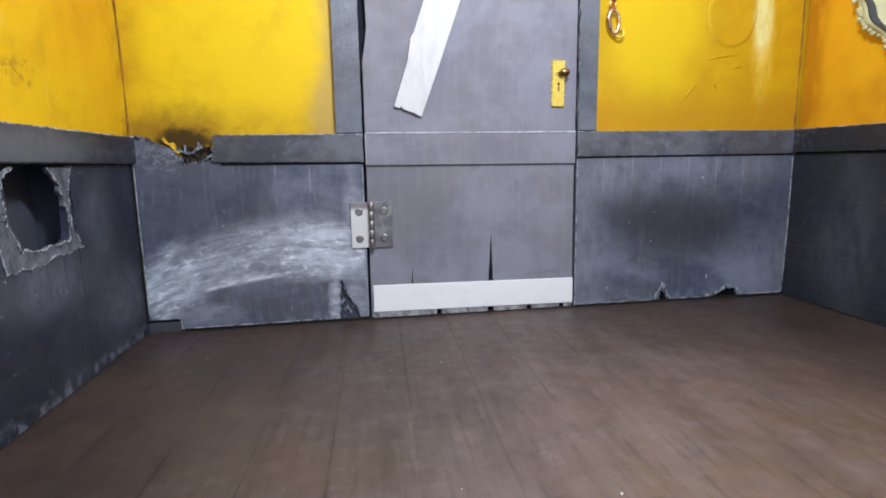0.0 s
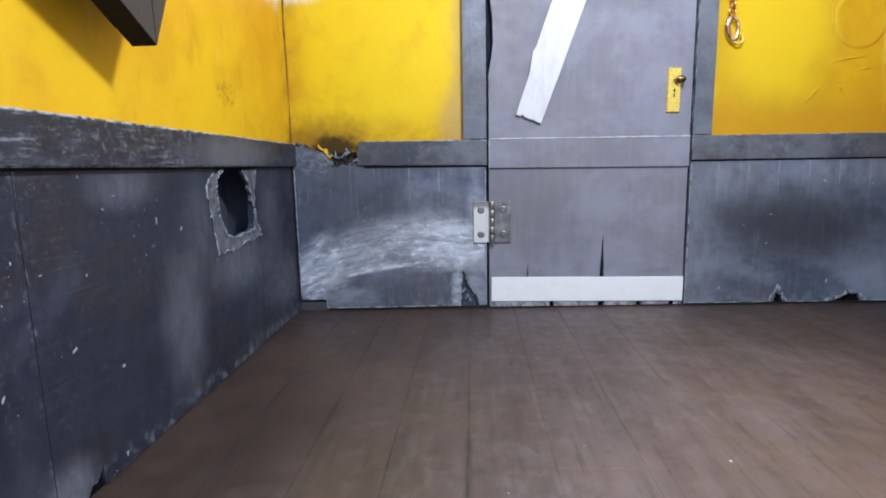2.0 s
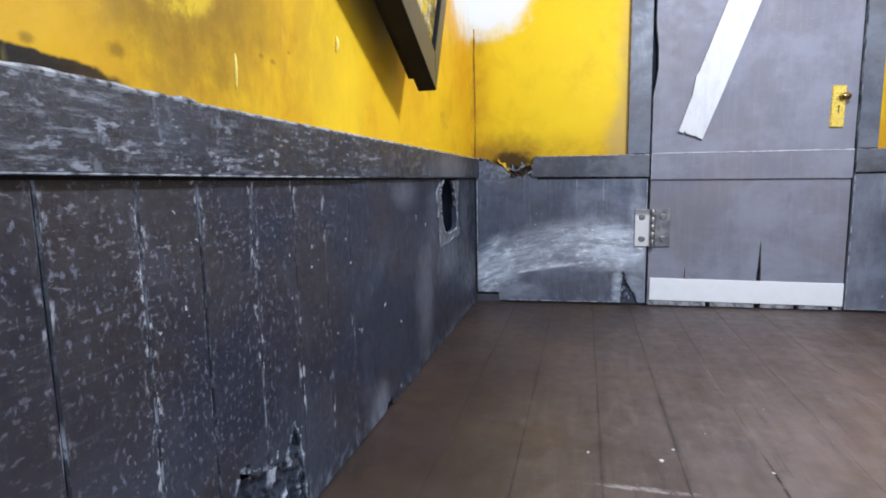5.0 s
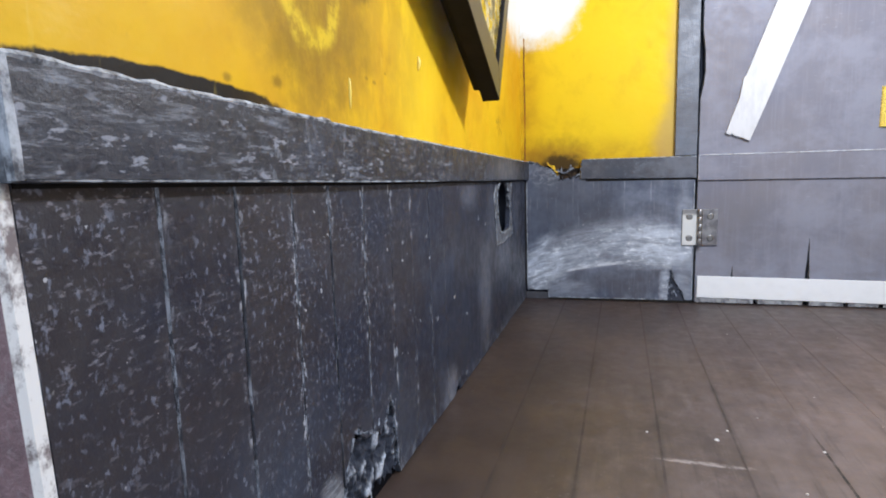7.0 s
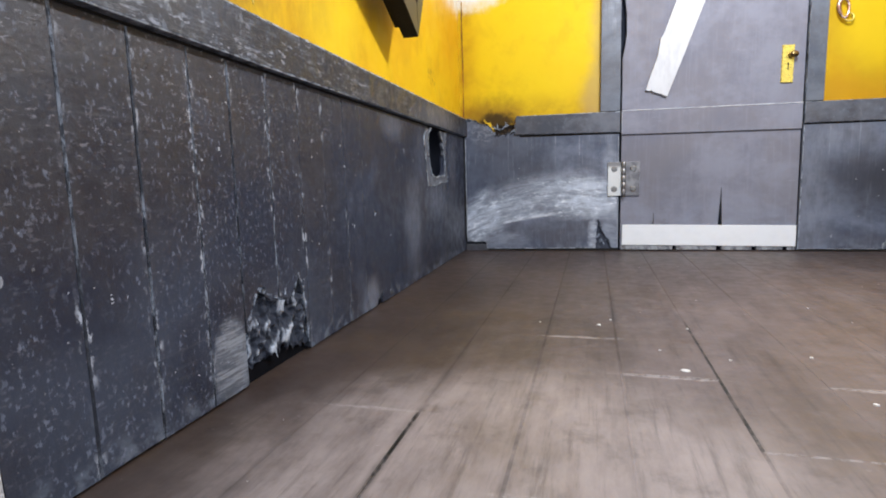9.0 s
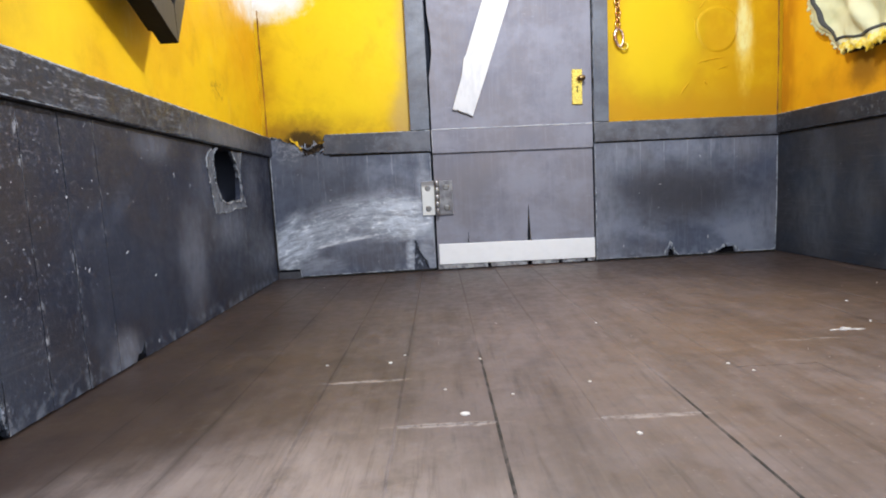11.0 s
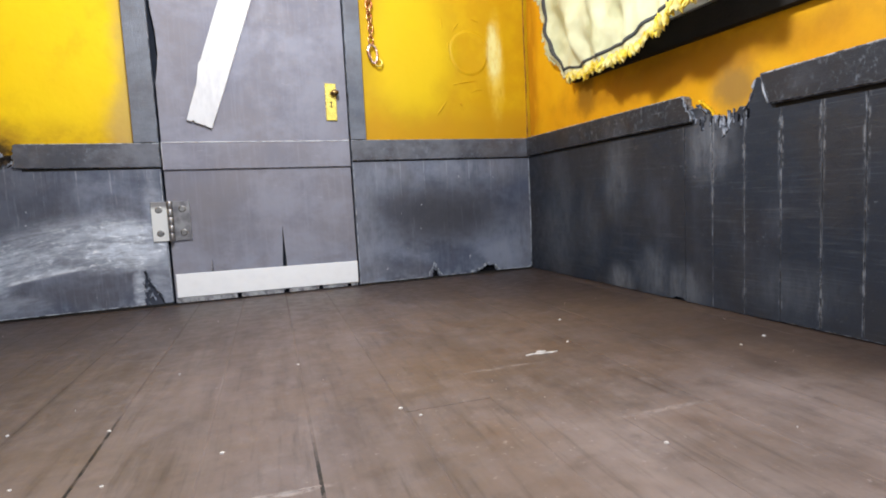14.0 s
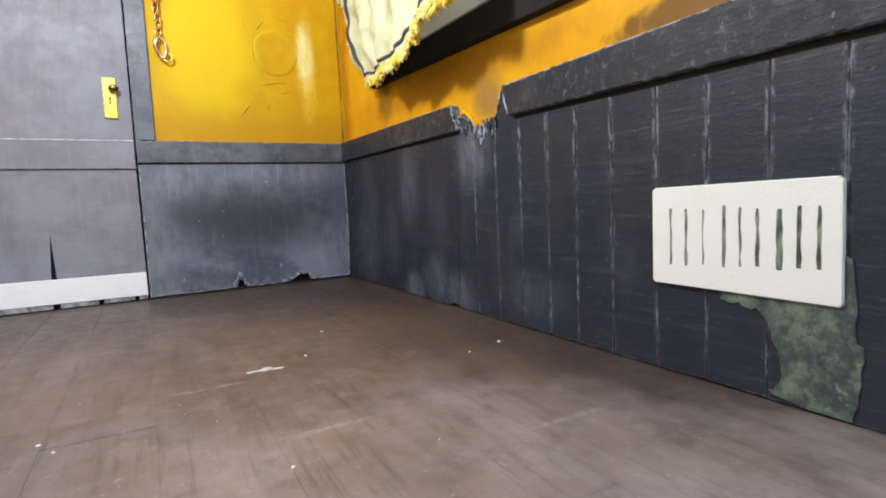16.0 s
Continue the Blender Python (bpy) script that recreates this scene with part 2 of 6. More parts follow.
stroke = m.ramp(m.math("ADD", m.math("MULTIPLY", along, 0.45), m.math("ADD", m.math("MULTIPLY", fine, 0.35), m.math("MULTIPLY", hatch, 0.20))), 0.40, 0.57, 0.30, 1.0)
c = m.mix(m.math("MULTIPLY", m.both(area, stroke), 0.9), c, (0.62, 0.67, 0.76))
crest = m.ramp(m.math("ADD", m.math("MULTIPLY", fine, 0.55), m.math("MULTIPLY", hatch, 0.45)), 0.53, 0.61)
c = m.mix(m.most(m.both(m.ramp(area, 0.45, 0.85), crest, 0.85), m.both(rim, m.ramp(fine, 0.40, 0.58, 0.2, 1.0), 0.75)), c, (0.86, 0.88, 0.92))
c = m.mix(m.both(m.blob((-71, 209, 64), (9, 30, 6), 1.0, 0.9, 0.25), m.ramp(m.noise((0.4, 0.4, 0.6), 5.0, 0.7), 0.45, 0.6), 0.4), c, (0.36, 0.39, 0.44))
drip = m.both(m.ramp(m.noise((0.8, 0.8, 0.07), 4.0, 0.65, shift=(0.0, 0.0, 5.0)), 0.56, 0.70), m.ramp(m.noise(0.06, 4.0), 0.42, 0.60), m.ramp(m.axis(0), 60.0, 20.0, 0.35, 1.0), 0.35)
c = m.mix(drip, c, (0.32, 0.34, 0.39))
PANEL_BACK = finish_dark(m, worn_foot(m, c), 0.46, 0.5)

YE = [219.5, 192.0, 178.0, 164.0, 152.0, 139.8, 127.6, 115.4, 103.2, 91.0, 78.6, 66.4, 54.4, 43.4, 31.4, 18.8, 6.8, -5.4, -17.6, -29.8, -42.4]
# right wall: nearly black, combed along the boards' width, with rubbed clouds and pale joints
m = Mat("right_panel_paint", 0.5)
c = m.mix(m.ramp(m.noise((0.022, 0.022, 0.030), 4.0, 0.6), 0.40, 0.60), (0.019, 0.025, 0.039), (0.026, 0.027, 0.034))
cloud = m.math("ADD", m.math("MULTIPLY", m.noise((0.04, 0.04, 0.02), 4.0, 0.55, shift=(3.0, 1.0, 6.0), warp=0.4), 0.72), m.math("MULTIPLY", m.noise((0.25, 0.25, 0.08), 6.0, 0.7), 0.28))
c = m.mix(m.ramp(cloud, 0.52, 0.76, 0.0, 0.7), c, (0.056, 0.063, 0.084))
for y, z, ry, rz, k in ((141, 46, 8, 16, 0.32), (160, 26, 8, 14, 0.16), (188, 24, 14, 20, 0.20), (92, 54, 9, 10, 0.60), (140, 3, 7, 6, 0.60), (104, 5, 8, 7, 0.45), (120, 8, 8, 8, 0.40), (62, 10, 14, 7, 0.20)):
    c = m.mix(m.both(m.blob((179, y, z), (30, ry, rz), 1.4, 0.45, 0.07), m.ramp(m.noise((0.30, 0.30, 0.09), 6.0, 0.72), 0.28, 0.68, 0.25, 1.0), k), c, (0.20, 0.215, 0.25))
drag = m.ramp(m.noise((0.04, 0.04, 1.3), 6.0, 0.72, shift=(1.0, 4.0, 7.0)), 0.50, 0.70)
c = m.mix(m.both(drag, m.ramp(m.noise(0.05, 4.0), 0.34, 0.58), 0.30), c, (0.125, 0.132, 0.150))
joint = near_lines(m, YE[8:20], 1.2)
bead = m.ramp(m.noise((0.9, 0.9, 0.34), 4.0, 0.65, shift=(7.0, 1.0, 2.0)), 0.46, 0.62)
spell = m.most(m.ramp(m.axis(2), 34.0, 52.0, 0.0, 1.0), m.ramp(m.noise((0.0, 0.09, 0.09), 3.0, 0.6, shift=(0.0, 5.0, 0.0)), 0.48, 0.64, 0.0, 0.7))
c = m.mix(m.both(joint, bead, spell, m.ramp(m.axis(1), 112.0, 88.0), 0.45), c, (0.38, 0.40, 0.44))
tick = m.ramp(m.noise((0.55, 0.55, 1.1), 3.0, 0.6, shift=(4.0, 4.0, 4.0)), 0.66, 0.74)
c = m.mix(m.both(tick, m.ramp(m.noise(0.07, 3.0, shift=(0.0, 7.0, 0.0)), 0.45, 0.62), 0.45), c, (0.28, 0.29, 0.32))
m.b.inputs["Specular IOR Level"].default_value = 0.35
PANEL_RIGHT = finish_dark(m, c, 0.46, 0.8, (0.16, 0.16, 1.2))

m, c = dark_paint("dark_rail_paint", (0.052, 0.057, 0.076), (0.074, 0.070, 0.078), (0.140, 0.148, 0.178), RUB, 0.4, 0.2)
RAIL = finish_dark(m, c, 0.42)

m, c = dark_paint("side_rail_paint", (0.018, 0.021, 0.035), (0.024, 0.024, 0.032), (0.064, 0.074, 0.106), RUB, 0.5, 0.25, (0.52, 0.76))
tick = m.ramp(m.noise((0.42, 0.42, 1.1), 3.0, 0.6, shift=(8.0, 3.0, 5.0)), 0.56, 0.68)
c = m.mix(m.both(tick, m.ramp(m.noise((0.05, 0.05, 0.2), 4.0, shift=(0.0, 3.0, 3.0)), 0.34, 0.54), m.ramp(m.axis(1), 110.0, 10.0, 0.15, 1.0), 0.8), c, (0.30, 0.32, 0.38))
c = m.mix(m.both(m.blob((-80, 150, 66), (20, 26, 5), 1.2, 0.4, 0.1), 0.6), c, (0.16, 0.17, 0.20))
strokes = m.ramp(m.noise((0.13, 0.13, 1.0), 8.0, 0.8, shift=(1.0, 4.0, 0.0)), 0.50, 0.66)
c = m.mix(m.both(strokes, m.ramp(m.noise(0.05, 4.0), 0.34, 0.56), m.ramp(m.axis(1), 150.0, 80.0, 0.25, 1.0), m.ramp(m.axis(0), 100.0, 0.0, 0.4, 1.0), 0.75), c, (0.25, 0.27, 0.32))
RAIL_DARK = finish_dark(m, c, 0.42)

m, c = dark_paint("right_rail_paint", (0.020, 0.023, 0.032), (0.028, 0.027, 0.032), (0.055, 0.061, 0.078), (0.20, 0.22, 0.26), 0.5, 0.35, (0.46, 0.70))
m.b.inputs["Specular IOR Level"].default_value = 0.3
RAIL_RIGHT = finish_dark(m, c, 0.46, 0.8, (0.16, 0.16, 1.2))

m, c = dark_paint("grey_door_paint", (0.200, 0.198, 0.242), (0.220, 0.210, 0.240), (0.265, 0.267, 0.322), (0.32, 0.32, 0.37), 0.05, 0.12)
c = m.mix(m.both(m.ramp(m.noise((0.7, 0.7, 0.035), 5.0, 0.7, shift=(2.0, 0.0, 1.0)), 0.48, 0.70), 0.30), c, (0.30, 0.30, 0.36))
c = m.mix(m.both(m.blob((14, 212, 40), (22, 30, 14), 1.4, 0.5, 0.06), 0.28), c, (0.135, 0.128, 0.140))
c = m.mix(m.both(m.ramp(m.axis(2), 34.0, 12.0), m.ramp(m.noise((0.10, 0.1, 0.16), 5.0, 0.65), 0.38, 0.64), 0.5), c, (0.30, 0.32, 0.40))
c = m.mix(m.both(m.ramp(m.noise((0.16, 0.16, 0.9), 5.0, 0.7, shift=(5.0, 0.0, 2.0)), 0.60, 0.72), m.ramp(m.noise(0.05, 3.0, shift=(1.0, 1.0, 9.0)), 0.45, 0.6), 0.5), c, (0.44, 0.45, 0.52))
DOOR = finish_dark(m, c, 0.58, 0.35)
m.b.inputs["Specular IOR Level"].default_value = 0.3

m, c = dark_paint("casing_paint", (0.085, 0.098, 0.130), (0.105, 0.109, 0.130), (0.155, 0.172, 0.21), (0.24, 0.26, 0.31), 0.25, 0.3)
CASING = finish_dark(m, c, 0.4)

def worn(name, under, rubbed, a, b):
    m = Mat(name, 0.5)
    return m.done(m.mix(m.ramp(m.noise((0.4, 0.4, 0.25), 5.0, 0.7), a, b), under, rubbed))


WORN = worn("worn_edge", (0.040, 0.045, 0.058), (0.30, 0.33, 0.38), 0.40, 0.66)
def groove(name, under, rubbed, axis_no, a, b):
    """Board edges whose paint is rubbed off only on one stretch."""
    m = Mat(name, 0.5)
    f = m.both(m.ramp(m.axis(axis_no), a, b), m.ramp(m.noise((0.6, 0.6, 0.22), 6.0, 0.75), 0.44, 0.60), m.ramp(m.noise(0.05, 4.0, 0.6, shift=(0.0, 0.0, 9.0)), 0.36, 0.60, 0.1, 1.0))
    return m.done(m.mix(f, under, rubbed))


GROOVE = groove("groove_edge", (0.022, 0.025, 0.036), (0.30, 0.33, 0.39), 1, 75.0, 15.0)
GROOVE_R = groove("groove_edge_right", (0.024, 0.027, 0.036), (0.20, 0.215, 0.25), 1, 125.0, 90.0)
CHIPPED = worn("chipped_paint", (0.22, 0.23, 0.26), (0.50, 0.51, 0.54), 0.35, 0.6)
FOOT = worn("worn_door_foot", (0.14, 0.14, 0.155), (0.42, 0.42, 0.44), 0.36, 0.6)
PALE_EDGE = worn("pale_rubbed_edge", (0.20, 0.17, 0.175), (0.80, 0.80, 0.80), 0.36, 0.54)
DOOR_EDGE = worn("door_edge", (0.10, 0.10, 0.115), (0.36, 0.36, 0.39), 0.36, 0.62)

m = Mat("splintered_wood", 0.7)
c = m.mix(m.ramp(m.noise((0.9, 0.9, 0.35), 5.0, 0.7), 0.38, 0.62), (0.05, 0.058, 0.075), (0.42, 0.45, 0.50))
SPLINTER = m.done(c, bump=[(m.noise((2.0, 2.0, 0.4), 5.0), 0.3)])

m = Mat("dark_splinters", 0.7)
c = m.mix(m.ramp(m.noise((0.42, 0.42, 0.34), 6.0, 0.72), 0.44, 0.62), (0.016, 0.020, 0.032), (0.34, 0.38, 0.46))
SPLINTER_DARK = m.done(c, bump=[(m.noise((1.4, 1.4, 0.5), 5.0), 0.3)])

m = Mat("gouged_card", 0.75)
ridge = m.ramp(m.math("ADD", m.axis(0), m.math("MULTIPLY", m.noise(0.7, 5.0, 0.7), 0.7)), -80.15, -79.40)
GOUGED = m.done(m.mix(m.both(ridge, m.ramp(m.noise(0.28, 4.0, 0.6), 0.34, 0.58, 0.3, 1.0)), (0.020, 0.026, 0.044), (0.56, 0.61, 0.70)), bump=[(m.noise(1.2, 5.0), 0.2)])

m = Mat("dark_hollow", 0.9, 0.0, 0.1)
HOLLOW = m.done(m.mix(m.noise(0.2, 4.0), (0.012, 0.014, 0.020), (0.026, 0.030, 0.042)))
m = Mat("blue_grey_hollow", 0.9, 0.0, 0.1)
HOLLOW_BLUE = m.done(m.mix(m.noise(0.15, 4.0), (0.050, 0.056, 0.078), (0.085, 0.092, 0.120)))
m = Mat("charred_card", 0.9, 0.0, 0.1)
CHARRED = m.done(m.mix(m.ramp(m.noise(0.5, 5.0, 0.7), 0.4, 0.65), (0.010, 0.009, 0.009), (0.075, 0.050, 0.030)), bump=[(m.noise(0.6, 5.0), 0.5)])
# flat black that stands in for the shade inside notches and holes
m = Mat("black_shade_sheet", 0.95, 0.0, 0.05)
SHADE_BLACK = m.done(m.mix(m.noise(0.3, 4.0), (0.003, 0.003, 0.004), (0.010, 0.010, 0.013)))
m = Mat("torn_grey_card", 0.75)
c = m.mix(m.ramp(m.noise((0.5, 0.5, 0.25), 5.0, 0.7), 0.36, 0.64), (0.060, 0.067, 0.088), (0.145, 0.158, 0.19))
CARD = m.done(c, bump=[(m.noise((0.9, 0.9, 0.4), 5.0), 0.3)])


def yellow_paint(name, base, deep, glaze):
    m = Mat(name, 0.5, 0.0, 0.18)
    c = m.mix(m.ramp(m.noise(0.022, 4.0, 0.6), 0.35, 0.68), base, deep)
    c = m.mix(m.ramp(m.noise((0.07, 0.07, 0.06), 5.0, 0.62, warp=0.3), 0.5, 0.75, 0.0, glaze), c, (0.40, 0.19, 0.012))
    c = m.mix(m.ramp(m.noise(0.45, 5.0, 0.7), 0.62, 0.8, 0.0, 0.22), c, (0.40, 0.20, 0.02))
    return m, c


def finish_yellow(m, c, rough=0.46):
    return m.done(c, m.ramp(m.noise(0.15, 4.0), 0.3, 0.7, rough - 0.06, rough + 0.12), [(m.noise(0.10, 4.0, 0.5), 0.3), (m.noise(1.0, 4.0), 0.03)])


CHAR = (0.018, 0.013, 0.010)
m, c = yellow_paint("yellow_back_wall_paint", (0.83, 0.585, 0.006), (0.80, 0.53, 0.006), 0.2)
# darker brown towards the rail and corner; grimy tan beside the casing
edge_blotch = m.ramp(m.noise(0.09, 5.0, 0.65), 0.3, 0.7, 0.35, 1.0)
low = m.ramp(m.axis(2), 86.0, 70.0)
c = m.mix(m.both(low, edge_blotch, 0.75), c, (0.42, 0.22, 0.012))
edge_in = m.math("ADD", m.axis(0), m.math("MULTIPLY", m.math("SUBTRACT", m.noise(0.06, 5.0, 0.6, shift=(0.0, 0.0, 4.0)), 0.5), 14.0))
lean = m.math("SUBTRACT", edge_in, m.math("MULTIPLY", m.ramp(m.axis(2), 104.0, 72.0), -7.0))
c = m.mix(m.both(m.ramp(lean, -18.0, -8.0), m.ramp(m.axis(0), 30.0, 20.0), 0.75), c, (0.50, 0.34, 0.11))
c = m.mix(m.both(m.ramp(m.axis(0), -70.0, -81.0), edge_blotch, 0.7), c, (0.42, 0.21, 0.010))
# amber over the lock side, with a brighter lemon oval
amber = m.both(m.ramp(m.axis(0), 60.0, 90.0), m.ramp(m.noise(0.06, 5.0, 0.6), 0.25, 0.6, 0.55, 0.95))
c = m.mix(m.both(amber, 0.85), c, (0.56, 0.295, 0.006))
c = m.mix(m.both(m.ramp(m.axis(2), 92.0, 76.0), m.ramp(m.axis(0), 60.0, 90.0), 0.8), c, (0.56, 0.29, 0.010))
c = m.mix(m.both(m.blob((113, 214, 113), (27, 40, 36), 0.5, 0.3, 0.06), m.ramp(m.noise(0.08, 4.0), 0.3, 0.6, 0.3, 0.7)), c, (0.50, 0.29, 0.010))
c = m.mix(m.blob((113, 214, 115), (22, 40, 31), 0.8, 0.28, 0.06), c, (0.73, 0.50, 0.007))
# glare on a crease in the wall, painted in as a pale streak
c = m.mix(m.both(m.blob((160.0, 216, 106), (4.2, 30, 22), 1.0, 0.5, 0.10), m.ramp(m.noise((0.3, 0.3, 0.10), 5.0, 0.65), 0.30, 0.60, 0.25, 1.0), 0.7), c, (0.88, 0.66, 0.10))
c = m.mix(m.both(m.blob((159.4, 216, 114), (3.8, 30, 13), 0.9, 0.5, 0.12), m.ramp(m.noise((0.4, 0.4, 0.12), 5.0, 0.65), 0.28, 0.60, 0.35, 1.0), 0.85), c, (0.88, 0.85, 0.38))
c = m.mix(m.both(m.blob((-66, 209, 69), (17, 30, 11), 1.2, 0.6, 0.2), 0.6), c, (0.20, 0.09, 0.015))
c = m.mix(m.both(m.blob((-64, 209, 69), (9, 30, 4.5), 0.9, 0.9, 0.3), 0.85), c, CHAR)
c = m.mix(m.blob((-76, 210, 152), (24, 60, 24), 0.45, 0.42, 0.09), c, (0.82, 0.82, 0.80))
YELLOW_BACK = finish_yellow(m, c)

m, c = yellow_paint("yellow_left_wall_paint", (0.76, 0.475, 0.008), (0.68, 0.365, 0.008), 0.4)
c = m.mix(m.both(m.blob((-80, 9, 88), (20, 15, 16), 0.9, 0.7, 0.1), m.ramp(m.noise((0.2, 0.2, 0.15), 6.0, 0.75), 0.3, 0.62), 0.6), c, (0.26, 0.155, 0.012))
for y, z, ry, rz in ((-3.6, 78.4, 1.2, 0.7), (-14.5, 77.4, 0.7, 0.5), (26.8, 83.7, 0.7, 0.4), (30.4, 83.4, 0.7, 0.35), (36, 86, 0.5, 0.3)):
    c = m.mix(m.both(m.blob((-80, y, z), (20, ry, rz), 1.3, 0.9, 0.5), 0.6), c, (0.16, 0.09, 0.012))
c = m.mix(m.blob((-80, -23, 74.4), (30, 20.5, 2.3), 0.16, 0.22, 0.3), c, (0.014, 0.011, 0.009))
c = m.mix(m.both(m.blob((-80, 58, 98), (20, 15, 40), 1.1, 0.4, 0.06), 0.7), c, (0.82, 0.56, 0.014))
drips = m.ramp(m.noise((0.5, 0.5, 0.05), 3.0), 0.64, 0.72)
c = m.mix(m.both(drips, m.ramp(m.noise(0.06, 3.0), 0.45, 0.6), 0.25), c, (0.85, 0.66, 0.16))
c = m.mix(m.both(m.blob((-80, 25, 98), (20, 36, 26), 1.0, 0.5, 0.05), m.ramp(m.noise((0.1, 0.1, 0.05), 5.0, 0.7), 0.3, 0.6), 0.5), c, (0.36, 0.19, 0.02))
c = m.mix(m.both(m.blob((-80, 8, 95), (20, 22, 16), 0.8, 0.6, 0.12), 0.45), c, (0.16, 0.09, 0.015))
c = m.mix(m.both(m.blob((-80, 18, 101), (20, 12, 4), 0.8, 0.8, 0.25), 0.7), c, (0.10, 0.06, 0.015))
c = m.mix(m.both(m.blob((-80, 156, 84.5), (20, 7, 3.6), 0.5, 0.3, 0.2), m.ramp(m.noise(0.5, 4.0, 0.7), 0.45, 0.6), 0.6), c, (0.25, 0.13, 0.02))
c = m.mix(m.both(m.blob((-80, 118, 92), (20, 9, 10), 0.9, 0.5, 0.15), 0.2), c, (0.40, 0.16, 0.01))
c = m.mix(m.blob((-80, 196, 154), (60, 38, 27), 0.6, 0.5, 0.09), c, (0.82, 0.82, 0.80))
q = m.t.nodes.new("ShaderNodeCombineXYZ")
m.put(q.inputs[0], m.math("MULTIPLY", m.math("SUBTRACT", m.axis(1), 7.0), 1 / 8.5)), m.put(q.inputs[1], m.math("MULTIPLY", m.math("SUBTRACT", m.axis(2), 97.0), 1 / 10.5))
ln = m.t.nodes.new("ShaderNodeVectorMath")
ln.operation = "LENGTH"
m.put(ln.inputs[0], q.outputs[0])
ring = m.math("ADD", ln.outputs["Value"], m.math("MULTIPLY", m.math("SUBTRACT", m.noise(0.28, 4.0, 0.6), 0.5), 0.4))
c = m.mix(m.both(m.ramp(m.math("ABSOLUTE", m.math("SUBTRACT", ring, 1.0)), 0.32, 0.05), m.ramp(m.axis(2), 100.0, 94.0), m.ramp(m.noise(0.35, 4.0, 0.6, shift=(3.0, 0.0, 0.0)), 0.35, 0.62, 0.1, 1.0), 0.55), c, (0.90, 0.66, 0.03))
YELLOW_LEFT = finish_yellow(m, c)

m, c = yellow_paint("orange_right_wall_paint", (0.79, 0.42, 0.008), (0.74, 0.35, 0.007), 0.3)
# brown stain under the apron, with its soft shadow painted in
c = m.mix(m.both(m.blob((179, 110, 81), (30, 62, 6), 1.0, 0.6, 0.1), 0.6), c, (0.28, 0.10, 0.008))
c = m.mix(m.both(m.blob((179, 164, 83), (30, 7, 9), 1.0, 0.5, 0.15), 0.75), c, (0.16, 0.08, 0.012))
c = m.mix(m.both(m.blob((179, 84, 70), (30, 8, 7), 1.3, 0.7, 0.12), 0.8), c, (0.20, 0.15, 0.065))
c = m.mix(m.both(m.blob((180, 10, 75), (30, 20, 5), 0.6, 0.6, 0.2), 0.92), c, (0.06, 0.04, 0.018))
# deeper orange low on the wall and along the far corner
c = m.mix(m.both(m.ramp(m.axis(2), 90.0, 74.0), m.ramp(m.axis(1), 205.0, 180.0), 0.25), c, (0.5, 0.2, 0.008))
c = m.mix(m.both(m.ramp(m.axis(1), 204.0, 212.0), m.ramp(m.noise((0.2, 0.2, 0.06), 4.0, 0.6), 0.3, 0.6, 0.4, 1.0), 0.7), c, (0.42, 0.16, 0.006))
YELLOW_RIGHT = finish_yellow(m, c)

m = Mat("pale_paint_run", 0.35)
PALE_RUN = m.done(m.mix(m.noise(0.4, 4.0), (0.84, 0.62, 0.06), (0.90, 0.76, 0.22)))
m = Mat("grimy_crack", 0.7)
CRACK = m.done(m.mix(m.ramp(m.noise((0.4, 0.4, 0.12), 4.0, 0.7), 0.35, 0.6), (0.13, 0.055, 0.008), (0.40, 0.18, 0.008)))

m = Mat("lemon_end_paint", 0.4)
LEMON = m.done(m.mix(m.noise(0.1), (0.82, 0.70, 0.012), (0.78, 0.62, 0.01)), bump=[(m.noise(0.6, 4.0), 0.2)])

m = Mat("yellow_chip_paint", 0.5)
CHIP = m.done(m.mix(m.ramp(m.noise(0.6, 4.0), 0.4, 0.6), (0.86, 0.56, 0.010), (0.62, 0.36, 0.02)))

m = Mat("brown_end_paint", 0.4)
c = m.mix(m.ramp(m.axis(2), 36.0, 26.0), (0.215, 0.128, 0.138), (0.205, 0.172, 0.180))
c = m.mix(m.both(m.ramp(m.noise((0.75, 0.75, 0.55), 4.0, 0.65), 0.52, 0.63), m.ramp(m.axis(2), 32.0, 18.0, 0.12, 1.0), 0.9), c, (0.62, 0.63, 0.66))
c = m.mix(m.both(m.ramp(m.noise(0.12, 5.0, 0.7), 0.45, 0.65), 0.6), c, (0.115, 0.070, 0.076))
END = m.done(c, bump=[(m.noise(0.9, 5.0), 0.5)])



SMEARS = ((-16.5, 51.2), (-16.5, -21), (0.8, 26.6), (37, 25.8), (-52, 1.2), (109, 29), (145, 8.5), (91, 65))


COLS = [-86.0, -61.0, -43.3, -25.3, -8.4, 9.8, 28.2, 46.2, 64.2, 82.0, 99.8, 118.2, 136.8, 154.4, 172.4, 190.0]


